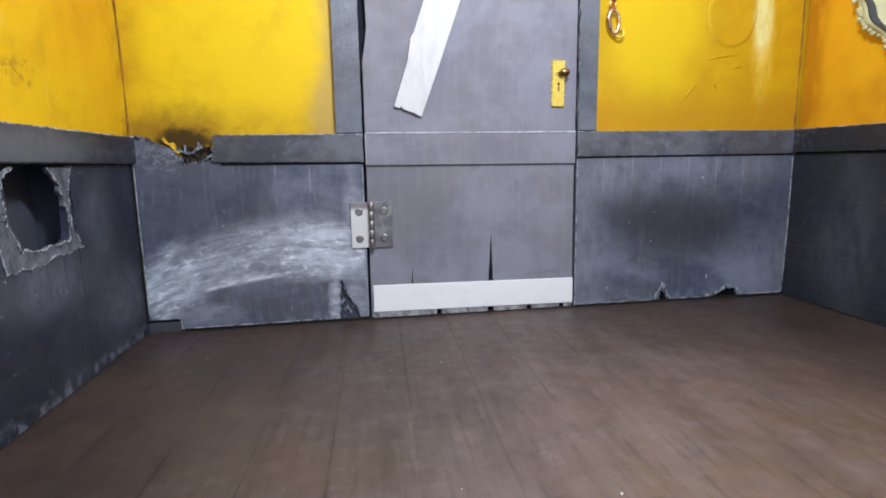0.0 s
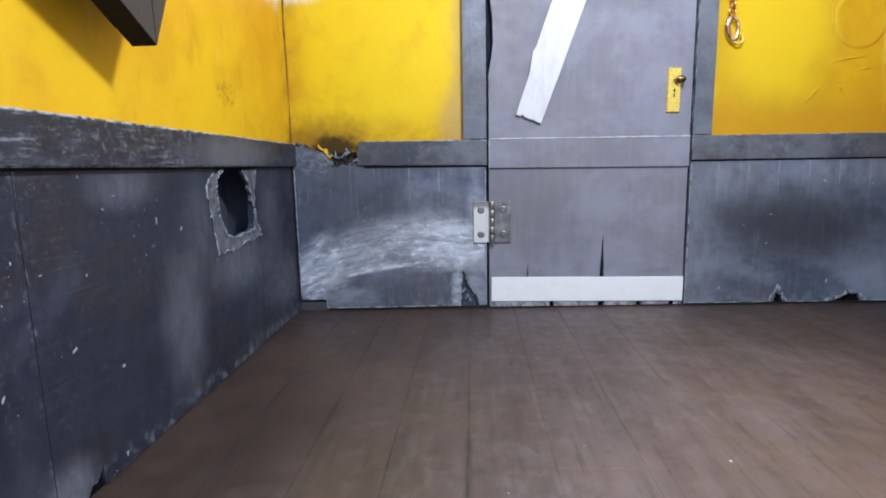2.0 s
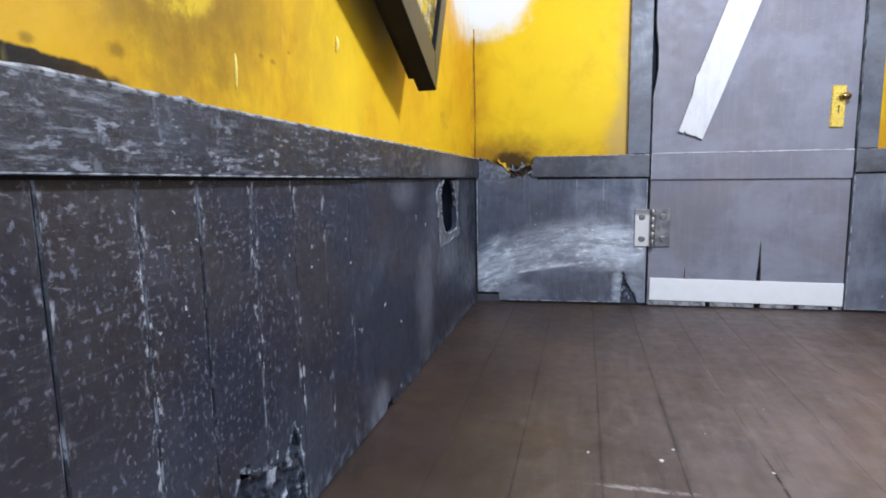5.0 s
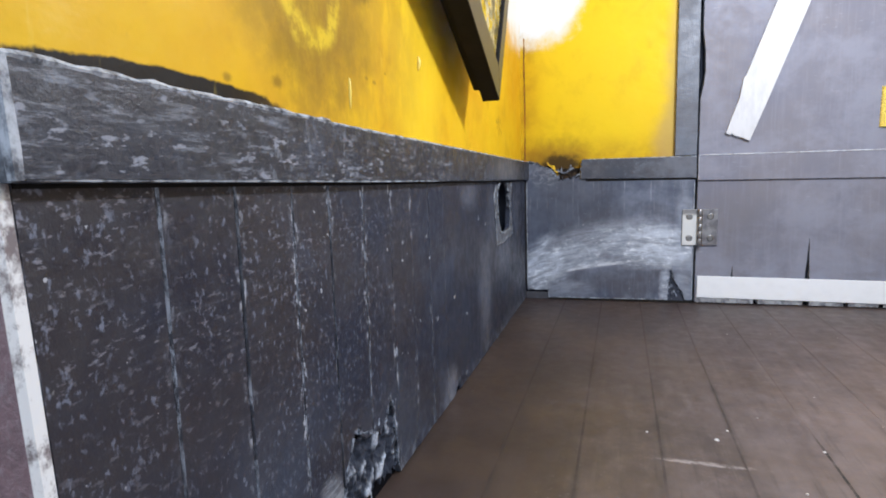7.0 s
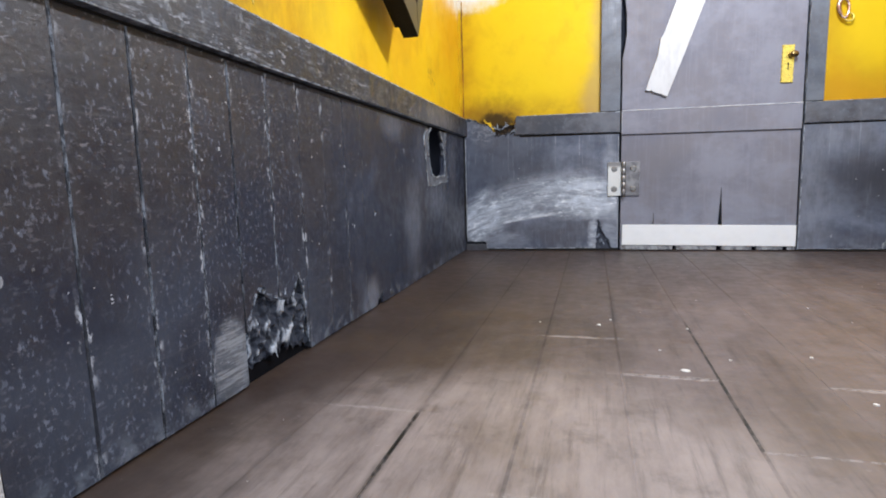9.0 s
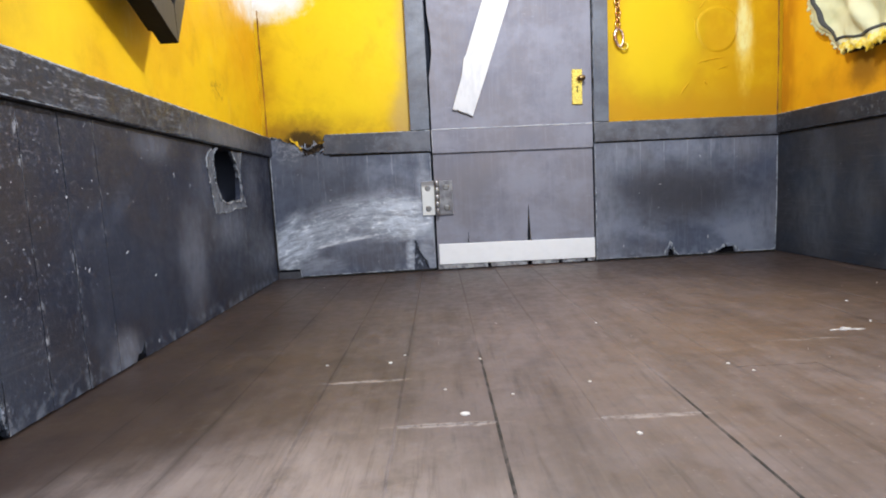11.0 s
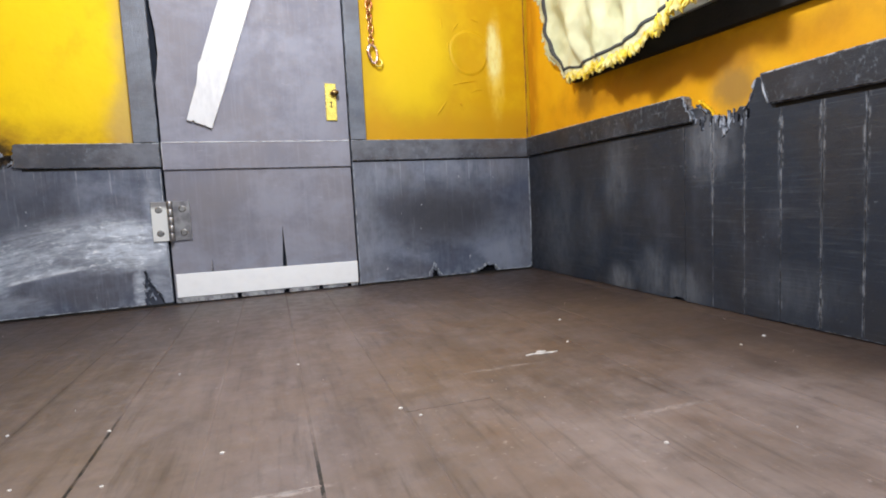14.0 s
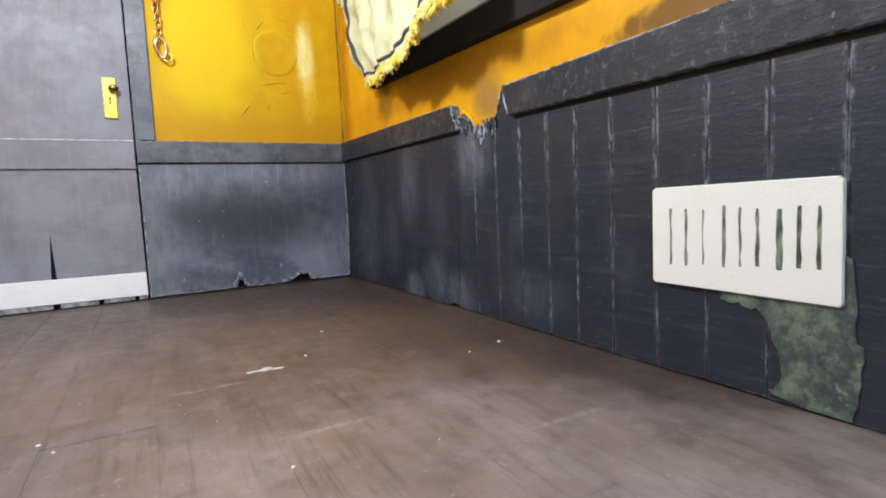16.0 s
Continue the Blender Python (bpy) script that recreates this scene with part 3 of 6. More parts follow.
def floor_paint(m, smears=True):
    """Dark brown stain, trodden grey, streaked along the boards; wall-side shade painted in."""
    info = m.t.nodes.new("ShaderNodeObjectInfo")
    grain = m.noise((0.55, 0.035, 0.5), 6.0, 0.7)
    broad = m.noise((0.10, 0.014, 0.3), 5.0, 0.62, shift=(1.0, 5.0, 0.0))
    cloud = m.noise(0.028, 5.0, 0.62, shift=(4.0, 1.0, 0.0))
    c = m.mix(m.ramp(cloud, 0.34, 0.68), (0.043, 0.027, 0.022), (0.074, 0.049, 0.041))
    c = m.mix(m.math("MULTIPLY", info.outputs["Random"], 0.45), c, (0.027, 0.019, 0.017))
    # greyed, chalky wear in streaks, kept off the walls to paint shade there
    worn_lit = m.most(m.blob((54, 20, 0), (98, 200, 60), 0.5, 0.35, 0.05), m.blob((150, -36, 0), (50, 40, 60), 0.6, 0.4, 0.05))
    trod_lit = m.most(m.blob((70, 0, 0), (80, 150, 60), 0.6, 0.30, 0.05), m.blob((-12, -12, 0), (44, 48, 60), 0.8, 0.40, 0.05))
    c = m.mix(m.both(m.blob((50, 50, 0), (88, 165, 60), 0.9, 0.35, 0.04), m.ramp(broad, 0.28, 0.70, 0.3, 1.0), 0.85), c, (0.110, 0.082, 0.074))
    c = m.mix(m.both(trod_lit, m.ramp(broad, 0.28, 0.70, 0.35, 1.0), 0.78), c, (0.198, 0.156, 0.149))
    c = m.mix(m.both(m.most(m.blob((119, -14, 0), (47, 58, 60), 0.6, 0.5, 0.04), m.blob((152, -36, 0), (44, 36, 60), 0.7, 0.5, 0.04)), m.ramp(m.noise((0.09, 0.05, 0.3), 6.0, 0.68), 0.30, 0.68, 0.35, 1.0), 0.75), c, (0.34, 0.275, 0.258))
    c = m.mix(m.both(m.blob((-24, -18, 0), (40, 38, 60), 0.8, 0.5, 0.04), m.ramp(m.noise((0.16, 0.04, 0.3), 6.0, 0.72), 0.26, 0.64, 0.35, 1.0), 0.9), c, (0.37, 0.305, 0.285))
    # ochre and rusty clouds
    c = m.mix(m.both(m.ramp(m.noise(0.024, 4.0, 0.6, shift=(1.0, 3.0, 0.0)), 0.46, 0.64), 0.30), c, (0.100, 0.064, 0.036))
    c = m.mix(m.both(m.blob((132, 92, 0), (60, 48, 60), 1.2, 0.5, 0.04), m.ramp(m.noise(0.05, 5.0, 0.6, shift=(4.0, 0.0, 0.0)), 0.3, 0.65, 0.2, 0.8)), c, (0.080, 0.050, 0.033))
    c = m.mix(m.both(m.blob((92, 64, 0), (66, 80, 60), 1.3, 0.5, 0.04), m.ramp(m.noise(0.035, 5.0, 0.6, shift=(9.0, 4.0, 0.0)), 0.35, 0.65, 0.1, 0.6)), c, (0.150, 0.096, 0.066))
    # grain: thin darker and lighter streaks along the boards
    c = m.mix(m.ramp(grain, 0.50, 0.72, 0.0, 0.45), c, (0.030, 0.022, 0.019))
    c = m.mix(m.both(worn_lit, m.ramp(m.noise((0.42, 0.030, 0.5), 6.0, 0.72, shift=(8.0, 3.0, 0.0)), 0.54, 0.74, 0.0, 0.30)), c, (0.20, 0.165, 0.15))
    # chalky rubbed clouds and fine cross scratches
    c = m.mix(m.both(m.ramp(m.noise((0.20, 0.12, 0.5), 8.0, 0.8, shift=(2.0, 8.0, 0.0)), 0.50, 0.72), m.ramp(m.noise(0.03, 3.0, shift=(7.0, 0.0, 0.0)), 0.40, 0.62), worn_lit, 0.34), c, (0.30, 0.252, 0.25))
    c = m.mix(m.both(worn_lit, m.ramp(m.noise(0.13, 6.0, 0.68, shift=(5.0, 2.0, 0.0)), 0.46, 0.70, 0.0, 0.20)), c, (0.23, 0.18, 0.178))
    c = m.mix(m.ramp(m.noise(0.10, 6.0, 0.68, shift=(1.0, 7.0, 0.0)), 0.50, 0.72, 0.0, 0.40), c, (0.050, 0.036, 0.033))
    # pale grit where the stain is rubbed
    gritty = m.most(m.blob((110, 10, 0), (80, 70, 60), 1.0, 0.5, 0.04), m.both(m.ramp(m.noise(0.04, 3.0, shift=(0.0, 2.0, 0.0)), 0.45, 0.60), 0.5))
    c = m.mix(m.both(m.ramp(m.noise(0.62, 4.0, 0.65, shift=(3.0, 9.0, 0.0)), 0.62, 0.74), gritty, 0.32), c, (0.52, 0.46, 0.45))
    # dirt along the joints of the darker boards, in stretches
    joint = near_lines(m, COLS[1:5], 1.3, 0, 0.6)
    c = m.mix(m.both(joint, m.ramp(m.noise((0.05, 0.022, 0.0), 4.0, 0.65, shift=(2.0, 7.0, 0.0)), 0.44, 0.62, 0.05, 1.0), m.ramp(m.axis(1), 190.0, 120.0, 0.3, 1.0), 0.5), c, (0.018, 0.014, 0.012))
    if smears:
        for x, y in SMEARS:
            c = m.mix(m.both(m.blob((x, y, 0), (9.6, 0.8, 6), 0.8, 0.9, 0.30), m.ramp(m.noise((0.5, 0.5, 0.5), 4.0, 0.7), 0.40, 0.60, 0.15, 1.0), 0.5 if x < 80 else 0.25), c, (0.50, 0.44, 0.42))
    return c


def finish_floor(m, c):
    return m.done(c, m.ramp(m.noise(0.2, 5.0, 0.65), 0.3, 0.7, 0.40, 0.54), [(m.noise((0.35, 0.06, 0.6), 2.0, 0.5), 0.05)])


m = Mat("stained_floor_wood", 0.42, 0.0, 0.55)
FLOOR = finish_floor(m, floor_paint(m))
m = Mat("worn_floor_edge", 0.5)
FLOOR_EDGE = m.done(m.mix(m.both(m.ramp(m.axis(1), 95.0, 55.0, 0.15, 1.0), m.ramp(m.axis(0), 85.0, 50.0, 0.25, 1.0), m.ramp(m.noise(0.5, 6.0, 0.75), 0.42, 0.60)), floor_paint(m), (0.30, 0.26, 0.25)))
m = Mat("dark_floor_edge", 0.6)
grit = m.ramp(m.noise(0.22, 6.0, 0.75), 0.36, 0.58, 0.3, 1.0)
main = m.most(m.blob((9.8, 30, 0), (5, 36, 9), 0.4, 0.3), m.blob((46.2, 14, 0), (5, 26, 9), 0.4, 0.4), m.blob((-43.3, -12, 0), (5, 13, 9), 0.4, 0.3))
faint = m.most(m.blob((-43.3, 80, 0), (5, 50, 9), 0.6, 0.6), m.blob((-25.3, 85, 0), (5, 50, 9), 0.6, 0.6), m.blob((-8.4, 80, 0), (5, 50, 9), 0.6, 0.7), m.blob((-25.3, -10, 0), (5, 35, 9), 0.5, 0.7), m.both(m.ramp(m.noise(0.05, 3.0, shift=(3.0, 3.0, 0.0)), 0.50, 0.66), m.ramp(m.axis(0), 90.0, 40.0, 0.15, 1.0)))
deep = m.most(main, m.both(faint, m.ramp(m.axis(1), 155.0, 105.0), m.ramp(m.noise(0.15, 4.0, 0.7), 0.35, 0.6, 0.05, 0.42)))
FLOOR_GAP = m.done(m.mix(m.both(deep, grit), floor_paint(m, False), (0.010, 0.008, 0.007)))

m = Mat("base_board", 0.5)
BASE = m.done(m.mix(m.noise(0.1, 4.0), (0.20, 0.20, 0.21), (0.30, 0.30, 0.31)), bump=[(m.noise(0.6, 4.0), 0.2)])

m = Mat("white_paint", 0.5)
WHITE = m.done(m.mix(m.ramp(m.noise((0.2, 0.2, 0.25), 5.0), 0.4, 0.75), (0.93, 0.93, 0.94), (0.89, 0.89, 0.90)), bump=[(m.noise((0.4, 0.4, 0.4), 4.0), 0.04)])

m = Mat("board_paint", 0.6)
c = m.mix(m.ramp(m.noise((0.30, 0.30, 0.10), 5.0, 0.7), 0.4, 0.7), (0.66, 0.66, 0.675), (0.57, 0.57, 0.59))
BOARD = m.done(c, bump=[(m.noise((0.5, 0.5, 0.2), 5.0), 0.06)])

m = Mat("brushed_steel", 0.3, 1.0)
STEEL = m.done(m.mix(m.noise((0.6, 0.6, 2.5), 4.0), (0.62, 0.61, 0.60), (0.78, 0.77, 0.76)), m.ramp(m.noise((0.4, 0.4, 3.0), 4.0), 0.3, 0.7, 0.22, 0.42))
# the hinge's dark and bright reflections are painted as two steel colours
m = Mat("dark_reflection_steel", 0.42, 0.85)
LEAF = m.done(m.mix(m.ramp(m.noise(0.3, 4.0), 0.35, 0.65), (0.20, 0.19, 0.20), (0.36, 0.35, 0.35)))
m = Mat("bright_reflection_leaf", 0.5, 0.3)
BRIGHT = m.done(m.mix(m.ramp(m.axis(2), 42.0, 44.0), (0.74, 0.74, 0.72), (0.26, 0.25, 0.25)))
m = Mat("dark_screw_steel", 0.4, 1.0)
SCREW = m.done(m.mix(m.noise(1.0, 3.0), (0.22, 0.21, 0.20), (0.38, 0.37, 0.36)))
m = Mat("brass", 0.26, 0.55)
BRASS = m.done(m.mix(m.noise(0.8, 4.0), (0.84, 0.64, 0.09), (0.93, 0.76, 0.20)), m.ramp(m.noise(0.7, 4.0), 0.3, 0.7, 0.2, 0.36))
m = Mat("dark_bronze", 0.3, 0.9)
BRONZE = m.done(m.mix(m.ramp(m.noise(0.5, 3.0), 0.4, 0.6), (0.10, 0.065, 0.03), (0.34, 0.22, 0.08)))
m = Mat("tarnished_copper", 0.32, 1.0)
COPPER = m.done(m.mix(m.ramp(m.noise(0.7, 4.0), 0.4, 0.65), (0.34, 0.10, 0.04), (0.78, 0.50, 0.22)))
m = Mat("rose_gold", 0.25, 0.9)
ROSE = m.done(m.mix(m.ramp(m.noise(0.5, 3.0), 0.4, 0.6), (0.42, 0.22, 0.16), (0.88, 0.70, 0.60)))
m = Mat("black_paint", 0.8, 0.0, 0.15)
BLACK = m.done(m.mix(m.noise(0.15, 4.0), (0.012, 0.011, 0.010), (0.026, 0.023, 0.020)), bump=[(m.noise(0.8, 4.0), 0.15)])
m = Mat("frame_black", 0.35)
FRAME = m.done(m.mix(m.noise((0.2, 0.2, 0.1), 4.0), (0.022, 0.021, 0.026), (0.040, 0.038, 0.046)), bump=[(m.noise((0.5, 0.5, 0.2), 4.0), 0.05)])
m = Mat("clouded_mirror", 0.2, 1.0)
MIRROR = m.done(m.mix(m.ramp(m.noise(0.18, 5.0, 0.7), 0.4, 0.6), (0.10, 0.11, 0.13), (0.80, 0.83, 0.88)), m.ramp(m.noise(0.3, 4.0), 0.3, 0.7, 0.12, 0.45))

m = Mat("cream_cloth", 0.85)
weave = m.math("MULTIPLY", m.math("SINE", m.math("MULTIPLY", m.axis(1), 9.0)), m.math("SINE", m.math("MULTIPLY", m.axis(2), 9.0)))
CLOTH = m.done(m.mix(m.ramp(m.noise(0.06, 4.0), 0.4, 0.7), (0.74, 0.73, 0.47), (0.58, 0.58, 0.33)), bump=[(weave, 0.08), (m.noise(0.3, 4.0), 0.5)])
m = Mat("charcoal_ribbon", 0.7)
RIBBON = m.done(m.mix(m.noise(0.9, 3.0), (0.03, 0.034, 0.036), (0.075, 0.08, 0.08)))
m = Mat("yellow_fringe", 0.85)
FRINGE = m.done(m.mix(m.ramp(m.noise(0.35, 4.0), 0.38, 0.66), (0.80, 0.58, 0.03), (0.86, 0.77, 0.32)), bump=[(m.noise(1.5, 4.0), 0.4)])

m = Mat("white_vent_card", 0.5)
VENT = m.done(m.mix(m.ramp(m.noise(0.1, 3.0), 0.4, 0.7), (0.84, 0.84, 0.80), (0.80, 0.82, 0.74)), bump=[(m.noise(1.2, 4.0), 0.06)])
m = Mat("green_grey_slit", 0.7)
SLIT = m.done(m.mix(m.ramp(m.noise((0.5, 0.5, 0.2), 4.0, 0.6), 0.38, 0.62), (0.045, 0.055, 0.060), (0.24, 0.28, 0.20)))
m = Mat("moss_green_wash", 0.5)
c = m.mix(m.ramp(m.noise((0.14, 0.14, 0.12), 6.0, 0.72), 0.40, 0.62), (0.046, 0.062, 0.064), (0.165, 0.215, 0.150))
c = m.mix(m.both(m.ramp(m.noise((0.30, 0.30, 0.35), 5.0, 0.7, shift=(0.0, 2.0, 5.0)), 0.58, 0.70), 0.7), c, (0.30, 0.37, 0.27))
GREEN = m.done(c, bump=[(m.noise(0.6, 5.0), 0.3)])
m = Mat("white_fleck", 0.6)
FLECK = m.done(m.mix(m.noise(0.5), (0.8, 0.78, 0.76), (0.62, 0.58, 0.55)))
m = Mat("window_glass", 0.02)
m.b.inputs["Transmission Weight"].default_value = 1.0
GLASS = m.done((0.95, 0.97, 0.96))

# ==== building helpers ====
ORIGIN, THINGS = {}, {}


def turned(x, y, deg):
    return Matrix.Translation((x, y, 0)) @ Matrix.Rotation(radians(deg), 4, "Z")


# wall frames: x along the wall, y into it (the room is at negative y), z up
WB = turned(0, 211, 1.83)
WL = turned(-80, 0, 90.4)
WR = turned(181, 0, -88.94)
HERE = Matrix.Identity(4)


def thing(name, base, label, category, group="", kind=""):
    ob = new(name)
    ob.empty_display_size = 0.005
    ob.location = Vector(base) * U
    ORIGIN[ob] = Vector(base)
    THINGS[name] = ob
    return tagged(ob, label, category, group, kind)


def part(name, bm, mats, parent=None, label="", category="", group="", kind=""):
    """Links a bmesh, given in the world's millimetres, as one mesh object."""
    mats = mats if isinstance(mats, (list, tuple)) else [mats]
    if parent is None:
        lo = Vector([min(v.co[i] for v in bm.verts) for i in range(3)])
        hi = Vector([max(v.co[i] for v in bm.verts) for i in range(3)])
        at = Vector(((lo.x + hi.x) / 2, (lo.y + hi.y) / 2, lo.z))
    else:
        at = ORIGIN[parent]
    bmesh.ops.recalc_face_normals(bm, faces=bm.faces)
    bmesh.ops.translate(bm, verts=bm.verts, vec=-at)
    bmesh.ops.scale(bm, verts=bm.verts, vec=(U, U, U))
    me = bpy.data.meshes.new(name)
    bm.to_mesh(me)
    bm.free()
    for x in mats:
        me.materials.append(x)
    ob = new(name, me)
    if parent is None:
        ob.location = at * U
    else:
        ob.parent = parent
    ORIGIN[ob] = at
    return tagged(ob, label, category, group, kind)


def smooth(ob):
    for p in ob.data.polygons:
        p.use_smooth = True
    return ob


def plate(poly, front, back, w=HERE, edge=0.3, bm=None, edge_slot=1, sink=None):
    """A slab with the outline poly (x, z), from the depth front to back, with chamfered, worn front edges (material slot edge_slot)."""
    bm = bm or bmesh.new()
    n = len(poly)
    area = sum(poly[i][0] * poly[(i + 1) % n][1] - poly[(i + 1) % n][0] * poly[i][1] for i in range(n))
    if area < 0:
        poly = poly[::-1]
    inner = []
    for i in range(n):
        p, q, r = Vector(poly[i - 1]), Vector(poly[i]), Vector(poly[(i + 1) % n])
        a, b = (q - p).normalized(), (r - q).normalized()
        k = Vector((-a.y, a.x)) + Vector((-b.y, b.x))
        k = k.normalized() if k.length > 1e-6 else Vector((-a.y, a.x))
        inner.append(q + k * edge)
    if not edge:
        inner = [Vector(p) for p in poly]
    ring = [[bm.verts.new(w @ Vector((x, y, z))) for x, z in pts] for pts, y in ((inner, front), (poly, front + (edge if sink is None else sink)), (poly, back))]
    if not edge:
        for v in ring[1]:
            bm.verts.remove(v)
        ring[1] = ring[0]
    bm.faces.new(ring[0]).material_index = 0
    for a, b, slot in ((ring[0], ring[1], edge_slot), (ring[1], ring[2], edge_slot)) if edge else ((ring[1], ring[2], 0),):
        for i in range(n):
            bm.faces.new((a[i], a[(i + 1) % n], b[(i + 1) % n], b[i])).material_index = slot
    bm.faces.new(ring[2][::-1]).material_index = 0
    return bm


def box(lo, hi, w=HERE, edge=0.0, bm=None):
    """A box from corner to corner, with all its edges bevelled if edge is given."""
    one = bmesh.new()
    bmesh.ops.create_cube(one, size=1)
    for v in one.verts:
        v.co = Vector([(lo[i] + hi[i]) / 2 + v.co[i] * (hi[i] - lo[i]) for i in range(3)])
    if edge:
        bmesh.ops.bevel(one, geom=one.edges[:], offset=edge, segments=1, affect="EDGES")
    bmesh.ops.transform(one, matrix=w, verts=one.verts)
    if bm is None:
        return one
    return merged(bm, one)


def merged(bm, other):
    me = bpy.data.meshes.new("joined")
    other.to_mesh(me)
    bm.from_mesh(me)
    bpy.data.meshes.remove(me)
    other.free()
    return bm


def rod(a, b, r, w=HERE, seg=16, bm=None, r2=None, cap=0.25):
    """A round bar from a to b with softened ends."""
    a, b = Vector(a), Vector(b)
    one = bmesh.new()
    axis = b - a
    turn = axis.to_track_quat("Z", "Y").to_matrix().to_4x4()
    r2 = r if r2 is None else r2
    h, rings = axis.length, []
    cap = min(cap, h / 3, r / 2)
    for z, q in ((0, r - cap), (cap, r), (h - cap, r2), (h, r2 - cap)):
        rings.append([one.verts.new((q * math.cos(t), q * math.sin(t), z)) for t in (2 * math.pi * i / seg for i in range(seg))])
    for p, q in zip(rings, rings[1:]):
        for i in range(seg):
            one.faces.new((p[i], p[(i + 1) % seg], q[(i + 1) % seg], q[i]))
    one.faces.new(rings[0][::-1]), one.faces.new(rings[-1])
    bmesh.ops.transform(one, matrix=w @ Matrix.Translation(a) @ turn, verts=one.verts)
    return merged(bm, one) if bm else one


def loop_tube(points, r, w=HERE, seg=8, closed=True, bm=None):
    """A tube of radius r (or a list of radii) along points."""
    one, rings, n = bmesh.new(), [], len(points)
    pts = [Vector(p) for p in points]
    radii = r if isinstance(r, list) else [r] * n
    for i, p in enumerate(pts):
        a = pts[(i - 1) % n] if closed or i else p
        b = pts[(i + 1) % n] if closed or i < n - 1 else p
        t = (b - a).normalized()
        side = t.cross(Vector((0.31, 0.2, 0.93)))
        side = (side if side.length > 0.05 else t.cross(Vector((0, 1, 0)))).normalized()
        up = side.cross(t).normalized()
        rings.append([one.verts.new(p + (side * math.cos(k) + up * math.sin(k)) * radii[i]) for k in (2 * math.pi * j / seg for j in range(seg))])
    for i in range(n if closed else n - 1):
        p, q = rings[i], rings[(i + 1) % n]
        for j in range(seg):
            one.faces.new((p[j], p[(j + 1) % seg], q[(j + 1) % seg], q[j]))
    if not closed:
        one.faces.new(rings[0][::-1]), one.faces.new(rings[-1])
    bmesh.ops.transform(one, matrix=w, verts=one.verts)
    return merged(bm, one) if bm else one


def jag(a, b, step, size, seed):
    """Points from a to b (b left out), ragged."""
    rng = random.Random(seed)
    a, b = Vector(a), Vector(b)
    d = b - a
    n = max(2, int(d.length / step))
    side = Vector((-d.y, d.x)).normalized()
    out = [tuple(a)]
    for i in range(1, n):
        p = a + d * ((i + rng.uniform(-0.3, 0.3)) / n) + side * rng.uniform(-size, size)
        out.append((p.x, p.y))
    return out


# ==== the shell of the room ====
HIGH = 236
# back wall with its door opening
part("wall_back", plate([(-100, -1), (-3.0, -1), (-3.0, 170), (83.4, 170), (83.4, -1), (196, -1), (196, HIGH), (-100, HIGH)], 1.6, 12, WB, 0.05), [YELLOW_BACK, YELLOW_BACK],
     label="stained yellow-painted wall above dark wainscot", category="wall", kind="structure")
bm = bmesh.new()
for x0, z0, x1, z1 in ((-42.5, -1, 135.5, HIGH), (170, -1, 211.5, HIGH), (135.5, -1, 170, 35.5), (135.5, 62.5, 170, HIGH)):
    plate([(x0, z0), (x1, z0), (x1, z1), (x0, z1)], 2.0, 26, WL, 0.0, bm)
part("wall_left", bm, [YELLOW_LEFT, YELLOW_LEFT], label="grimy yellow-painted wall above dark wainscot", category="wall", kind="structure")
bm = bmesh.new()
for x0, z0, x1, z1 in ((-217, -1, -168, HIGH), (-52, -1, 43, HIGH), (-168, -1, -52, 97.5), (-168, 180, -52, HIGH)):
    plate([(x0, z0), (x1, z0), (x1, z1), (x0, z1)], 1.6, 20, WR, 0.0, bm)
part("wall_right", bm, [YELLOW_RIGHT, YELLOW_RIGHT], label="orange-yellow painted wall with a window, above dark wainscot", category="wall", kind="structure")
part("ground", box((-400, -700, -14), (500, 400, -1.0)), BASE, label="grey base board under the miniature room", category="base", kind="structure")

for nm, pts, w in (("wall_crack", [(-81.5, 1.5, 70.8), (-81.3, 1.5, 95), (-81.6, 1.5, 118), (-81.4, 1.5, 134)], WB), ("wall_crack", [(177.3, 1.5, 70.4), (177.5, 1.5, 100), (177.2, 1.5, 130), (177.4, 1.5, 160)], WB)):
    fine = [tuple(Vector(p).lerp(Vector(q), k / 6)) for p, q in zip(pts, pts[1:]) for k in range(6)]
    rng = random.Random(6)
    part(nm, loop_tube(fine, [0.45 * rng.uniform(0.3, 1.1) for _ in fine], w, 6, False), CRACK, label="grimy brown crack in the wall's corner", category="wall crack", kind="structure")

# the sawn end of the left wall, towards the open front
LEAN_END = WL @ Matrix(((1, 0, -0.026, 0.31), (0, 1, 0, 0), (0, 0, 1, 0), (0, 0, 0, 1)))
TURN_END = LEAN_END @ Matrix(((0, 1, 0, 0), (1, 0, 0, 0), (0, 0, 1, 0), (0, 0, 0, 1)))
end = thing("wall_end", (-92, -46, 0), "sawn wall end, lemon above and grey-brown below", "wall end", kind="structure")
part("upper_end", box((-44.3, 2.4, 74), (-40.6, 26, HIGH), LEAN_END, 0.3), LEMON, end, "lemon-yellow painted end")
part("lower_end", plate([(-0.2, 0), (26, 0), (26, 73.6), (-0.2, 73.6)], -44.0, -42.4, TURN_END, 0.55), [END, PALE_EDGE], end, "grey-brown painted end")
part("foot_block", plate([(-0.2, 0), (26, 0), (26, 31.4), (14, 31.6), (9, 31.6), (5, 31.0), (3.0, 30.2), (-0.2, 29.8)], -44.5, -44.0, TURN_END, 0.3), [END, END], end, "scuffed grey lower half")
